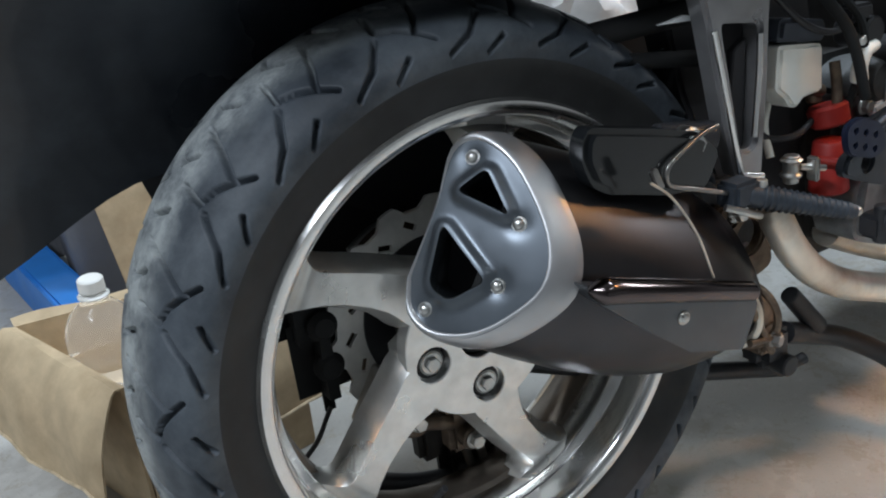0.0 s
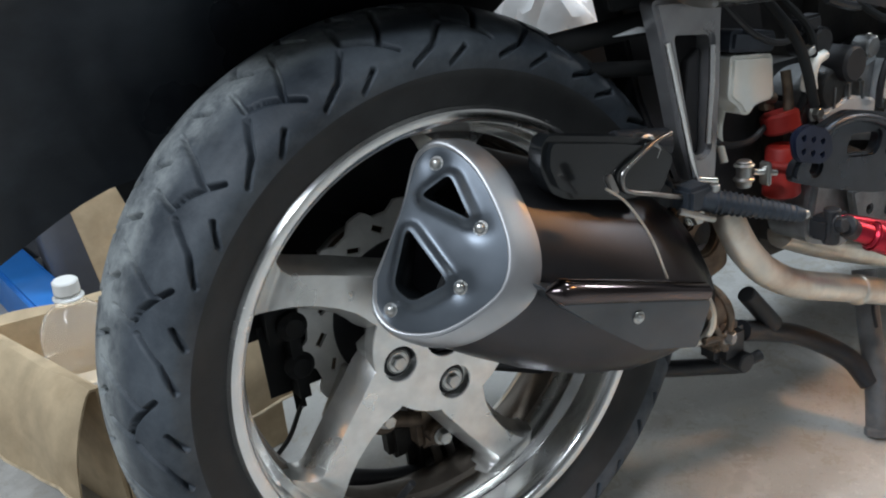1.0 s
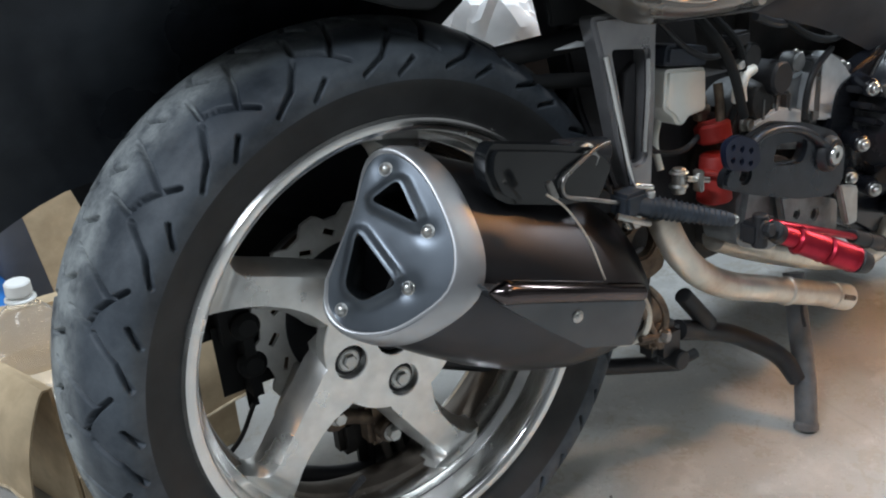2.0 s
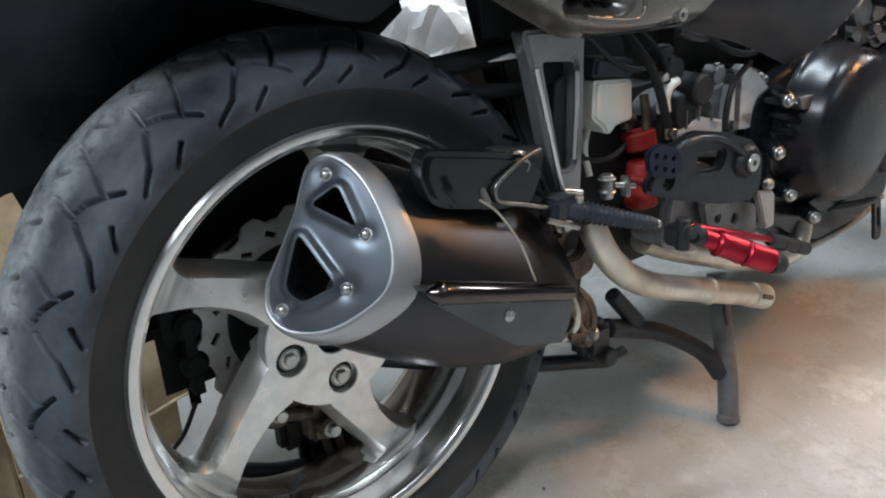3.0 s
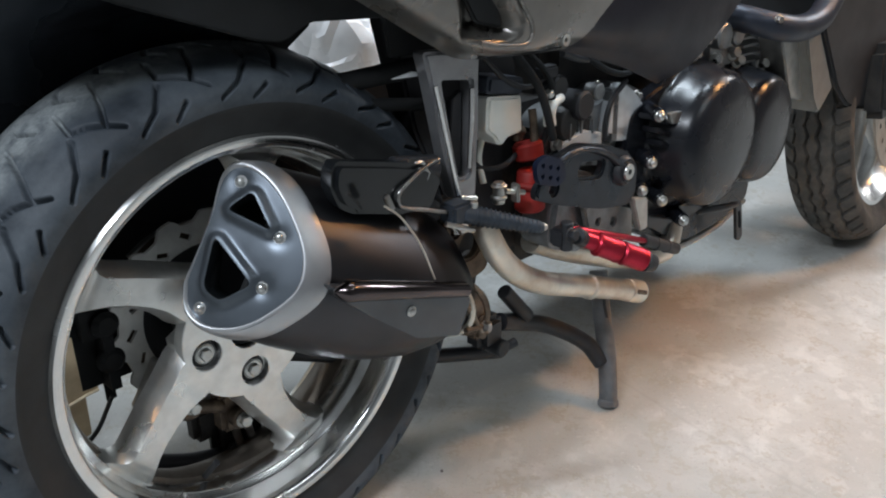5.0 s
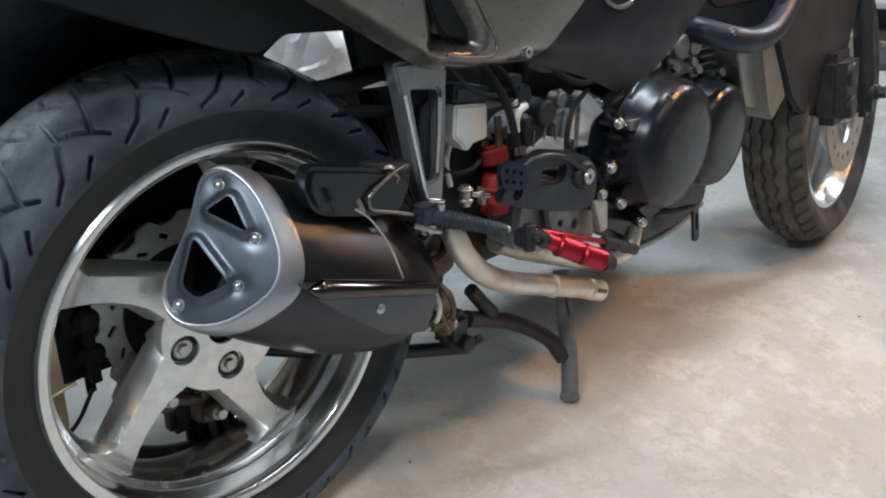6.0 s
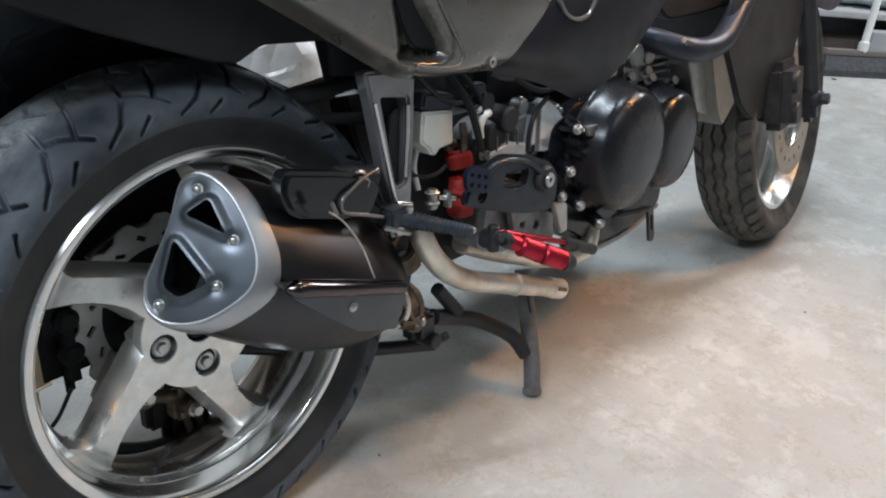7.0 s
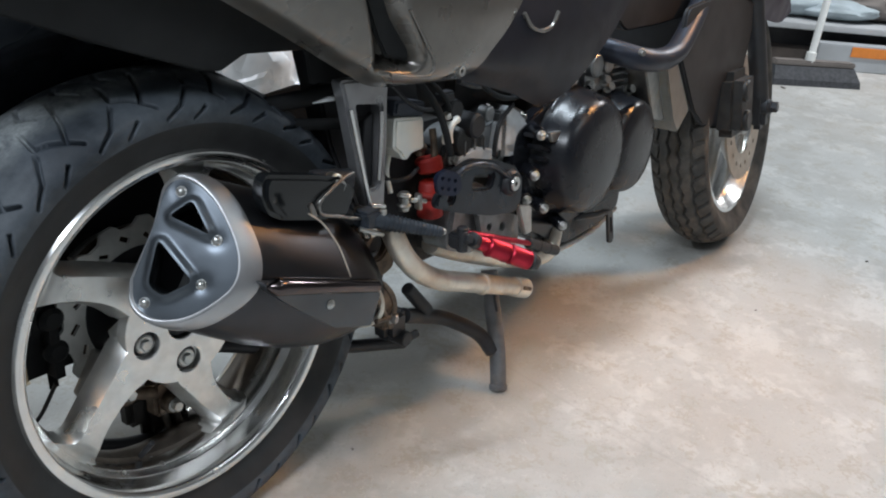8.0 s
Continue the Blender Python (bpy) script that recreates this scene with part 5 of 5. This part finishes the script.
def build_box():
    """A squashed open box: four corners on the floor, sides between them, flaps bent outwards."""
    h = 0.2
    corners = [Vector((-0.064, -0.132, 0)), Vector((0.158, -0.1, 0)), Vector((0.048, 0.094, 0)), Vector((-0.157, 0.114, 0))]
    box = empty("cardboard_box", "open brown cardboard box with bent flaps on the floor", "box", m=Matrix.Translation((-0.238, 0.406, 0)))

    def slab(p, q, z0, z1, t=0.005):
        d = (q - p).normalized()
        n = Vector((d.y, -d.x, 0)) * t / 2
        rings = [[p - n + Vector((0, 0, z)), q - n + Vector((0, 0, z)), q + n + Vector((0, 0, z)), p + n + Vector((0, 0, z))] for z in (z0, z1)]
        return grid_faces(bmesh.new(), rings, cap=True)

    names = ("front_side", "right_side", "back_side", "left_side")
    flaps = (((0.012, -0.004), (0.03, -0.05), (0.032, -0.11)), ((0.02, 0.004), (0.035, -0.02)), ((0.008, 0.004), (0.012, 0.006)), ((0.018, 0.0), (0.05, -0.045), (0.06, -0.125)))
    for k in range(4):
        p, q = corners[k], corners[(k + 1) % 4]
        d = (q - p).normalized()
        n = Vector((d.y, -d.x, 0))
        part(names[k], slab(p + d * 0.003, q - d * 0.003, 0.001, h), CARD, box, smooth=0)
        rows = [[p.lerp(q, f) + Vector((0, 0, h)) for f in np.linspace(0.01, 0.99, 13)]]
        for out, drop in flaps[k]:
            rows.append([p.lerp(q, 0.5 + (f - 0.5) * (1 + out * 2)) + n * (out + 0.012 * out / 0.05 * noise.noise(Vector((f * 4, k * 3, drop * 20))))
                         + Vector((0, 0, h + drop + 0.02 * (out / 0.05) * noise.noise(Vector((f * 3, k, 5 + drop * 9))))) for f in np.linspace(0.01, 0.99, 13)])
        rows = [spline([r[i] for r in rows], 3) for i in range(13)]
        part(names[k].replace("side", "flap"), wall_sheet(rows, 0.003), CARD, box, smooth=30)
        if k in (0, 3):
            low = [r[-1] for r in rows]
            part("torn_edge", tube([q + n * 0.0005 for q in low], 0.0022, 6, curved=False), CARD_EDGE, box, "frayed pale edge")
    part("inlay", plate([(c.x * 0.93, c.y * 0.93) for c in corners], 0, 0.1, 0.002, 0.001, tilt=Matrix(((1, 0, 0, 0), (0, 0, 1, 0), (0, 1, 0, 0.008), (0, 0, 0, 1)))), CARD, box, "folded cardboard packed in the box")
    # short bottle standing on the packing
    b = empty("water_bottle", "empty clear plastic bottle with a white cap standing in the box", "bottle", m=Matrix.Translation((-0.299, 0.43, 0.1085)) @ Matrix.Rotation(radians(2), 4, "Y"))
    prof = [(0.001, 0.004), (0.04, 0.0), (0.046, 0.007), (0.046, 0.024), (0.0445, 0.028), (0.046, 0.032), (0.046, 0.05), (0.0445, 0.054), (0.046, 0.058), (0.0455, 0.09), (0.043, 0.104), (0.036, 0.118),
            (0.026, 0.128), (0.0195, 0.134), (0.0165, 0.139), (0.016, 0.152)]
    rings = [[(r * math.cos(a), r * math.sin(a), z) for a in np.linspace(0, 2 * math.pi, 40, endpoint=False)] for r, z in prof]
    bottle = part("bottle_body", grid_faces(bmesh.new(), rings, cap=False), PET, b)
    bottle.visible_shadow = False
    part("bottle_cap", rod((0, 0, 0.15), (0, 0, 0.168), 0.0165, 0.016, 36, 0.002), CAP_WHITE, b)
    part("neck_ring", rod((0, 0, 0.142), (0, 0, 0.146), 0.0195, n=36), CAP_WHITE, b)


build_box()


def build_clutter():
    sheet = part("cardboard_sheet", block((0, 0, 0.24), (0.22, 0.008, 0.48), 0.002), CARD, None)
    sheet.matrix_world = Matrix.Translation((-0.1, 0.7, 0)) @ Matrix.Rotation(radians(-14), 4, "Z") @ Matrix.Rotation(radians(-8), 4, "X") @ Matrix.Rotation(radians(-8), 4, "Y")
    tagged(sheet, "tall piece of tan cardboard leaning behind the wheel", "cardboard")
    crate = empty("storage_box", "bright blue plastic storage box behind the cardboard box", "box", m=Matrix.Translation((-0.327, 0.95, 0.0)) @ Matrix.Rotation(radians(9.5), 4, "Z"))
    part("body", block((0, 0, 0.042), (0.064, 0.44, 0.084), 0.005), BLUE, crate)
    part("lid", join(block((0, 0, 0.092), (0.062, 0.45, 0.016), 0.004), block((0.032, 0, 0.086), (0.006, 0.45, 0.022), 0.002), block((-0.032, 0, 0.086), (0.006, 0.45, 0.022), 0.002)), BLUE, crate)
    # crumpled bag
    bm = bmesh.new()
    bmesh.ops.create_icosphere(bm, subdivisions=5, radius=1)
    for v in bm.verts:
        p = v.co.copy()
        k = 1 + 0.22 * noise.noise(p * 2.2) + 0.1 * abs(noise.noise(p * 5)) + 0.05 * abs(noise.noise(p * 11))
        v.co = Vector((p.x * 0.2, p.y * 0.14, p.z * 0.17 + 0.165)) * k
        v.co.z = max(0.0, v.co.z)
    bag = part("plastic_bag", bm, FOIL, None, smooth=25)
    bag.matrix_world = Matrix.Translation((0.62, 0.62, 0.272))
    tagged(bag, "crumpled silvery white plastic bag on a stack", "bag")
    stack = part("black_tub", block((0.56, 0.66, 0.137), (0.5, 0.4, 0.274), 0.02), BLACK, None)
    tagged(stack, "black storage tub on the floor behind the bike", "tub")
    for c, size in (((-0.62, 1.35, 0.25), (0.9, 0.3, 0.5)), ((-0.145, 0.99, 0.17), (0.28, 0.3, 0.34))):
        w, d, h = size[0] / 2, size[1] / 2, size[2] / 2
        body = [[(x, y, z) for x, y in rounded([(-w * g, -d * g), (w * g, -d * g), (w * g, d * g), (-w * g, d * g)], 0.03)] for z, g in ((-h, 0.93), (-h + 0.01, 0.94), (h - 0.02, 1.0), (h - 0.02, 1.02), (h, 1.02), (h, 0.98), (-h + 0.02, 0.9))]
        tub = part("grey_tub", grid_faces(bmesh.new(), body, cap=True), GREY_TUB, None, smooth=30)
        tub.matrix_world = Matrix.Translation(c)
        tagged(tub, "dull grey plastic storage tub on the floor", "tub", "grey tubs behind the bike")


build_clutter()


def build_far_end():
    a, d = Vector((4.038, 0.651, 0)), Vector((0.671, -0.741, 0)).normalized()
    m = Matrix.Translation(a) @ Matrix.Rotation(math.atan2(d.y, d.x), 4, "Z")
    bench = empty("low_bench", "low dark workshop bench with a pale grey top", "bench", m=m)
    part("bench_top", block((0.7, 0.3, 0.2), (3.2, 0.6, 0.03), 0.005), PALE, bench)
    part("bench_front", block((0.7, 0.15, 0.13), (3.2, 0.02, 0.11), 0.002), BLACK, bench)
    part("bench_base", block((0.7, 0.1, 0.04), (3.2, 0.15, 0.08), 0.004), WOOD_DARK, bench)
    cab = empty("grey_cabinet", "pale grey metal cabinet with an orange stripe on the floor", "cabinet", m=m)
    part("cabinet_body", block((1.13, -0.02, 0.068), (1.64, 0.1, 0.136), 0.005), PALE_BLUE, cab)
    part("stripe", block((0.86, -0.072, 0.104), (0.74, 0.006, 0.052), 0.001), ORANGE, cab, "orange painted stripe")
    for k, (s, w, h, mat, y) in enumerate(((0.25, 0.3, 0.14, BAG_BLUE, 0.3), (0.5, 0.26, 0.11, BAG_BLUE, 0.25), (0.8, 0.26, 0.2, BROWN_GREY, 0.32), (0.05, 0.2, 0.1, BAG_BLUE, 0.3))):
        bm = bmesh.new()
        bmesh.ops.create_icosphere(bm, subdivisions=4, radius=1)
        for v in bm.verts:
            p = v.co.copy()
            v.co = Vector((p.x * w, p.y * 0.16, (p.z * 0.5 + 0.5) * h)) * (1 + 0.15 * noise.noise(p * 2.5 + Vector((k * 7, 0, 0))))
            v.co.z = max(0, v.co.z)
        bag = part("filled_bag", bm, mat, None)
        bag.matrix_world = m @ Matrix.Translation((s, y, 0.215))
        tagged(bag, "slumped pale blue bag lying on the bench" if mat is BAG_BLUE else "dark brown bag lying on the bench", "bag", "bags on the bench")
    # push broom in front of it
    b0, b1 = Vector((3.62, 0.42, 0)), Vector((3.965, 0.105, 0))
    u = (b1 - b0).normalized()
    bmx = Matrix.Translation((b0 + b1) / 2) @ Matrix.Rotation(math.atan2(u.y, u.x), 4, "Z")
    broom = empty("push_broom", "dusty grey push broom with a white handle on the floor", "broom", m=bmx)
    half = (b1 - b0).length / 2
    part("bristles", grid_faces(bmesh.new(), [[(-half, -0.05, 0), (half, -0.05, 0), (half, 0.03, 0), (-half, 0.03, 0)], [(-half * 0.98, -0.045, 0.03), (half * 0.98, -0.045, 0.03), (half * 0.98, 0.03, 0.03), (-half * 0.98, 0.03, 0.03)], [(-half * 0.9, 0.0, 0.085), (half * 0.9, 0.0, 0.085), (half * 0.9, 0.05, 0.085), (-half * 0.9, 0.05, 0.085)]], cap=True), FOAM, broom, smooth=20)
    part("broom_head", block((0, 0.03, 0.098), (half * 1.82, 0.06, 0.026), 0.006), BROWN_GREY, broom)
    part("handle", join(rod((-0.02, 0.03, 0.1), (0.03, 0.1, 0.5), 0.017), rod((0.03, 0.1, 0.49), (0.1, 0.2, 1.25), 0.014), rod((-0.022, 0.028, 0.095), (-0.018, 0.035, 0.15), 0.024)), CAP_WHITE, broom, "white handle")


build_far_end()
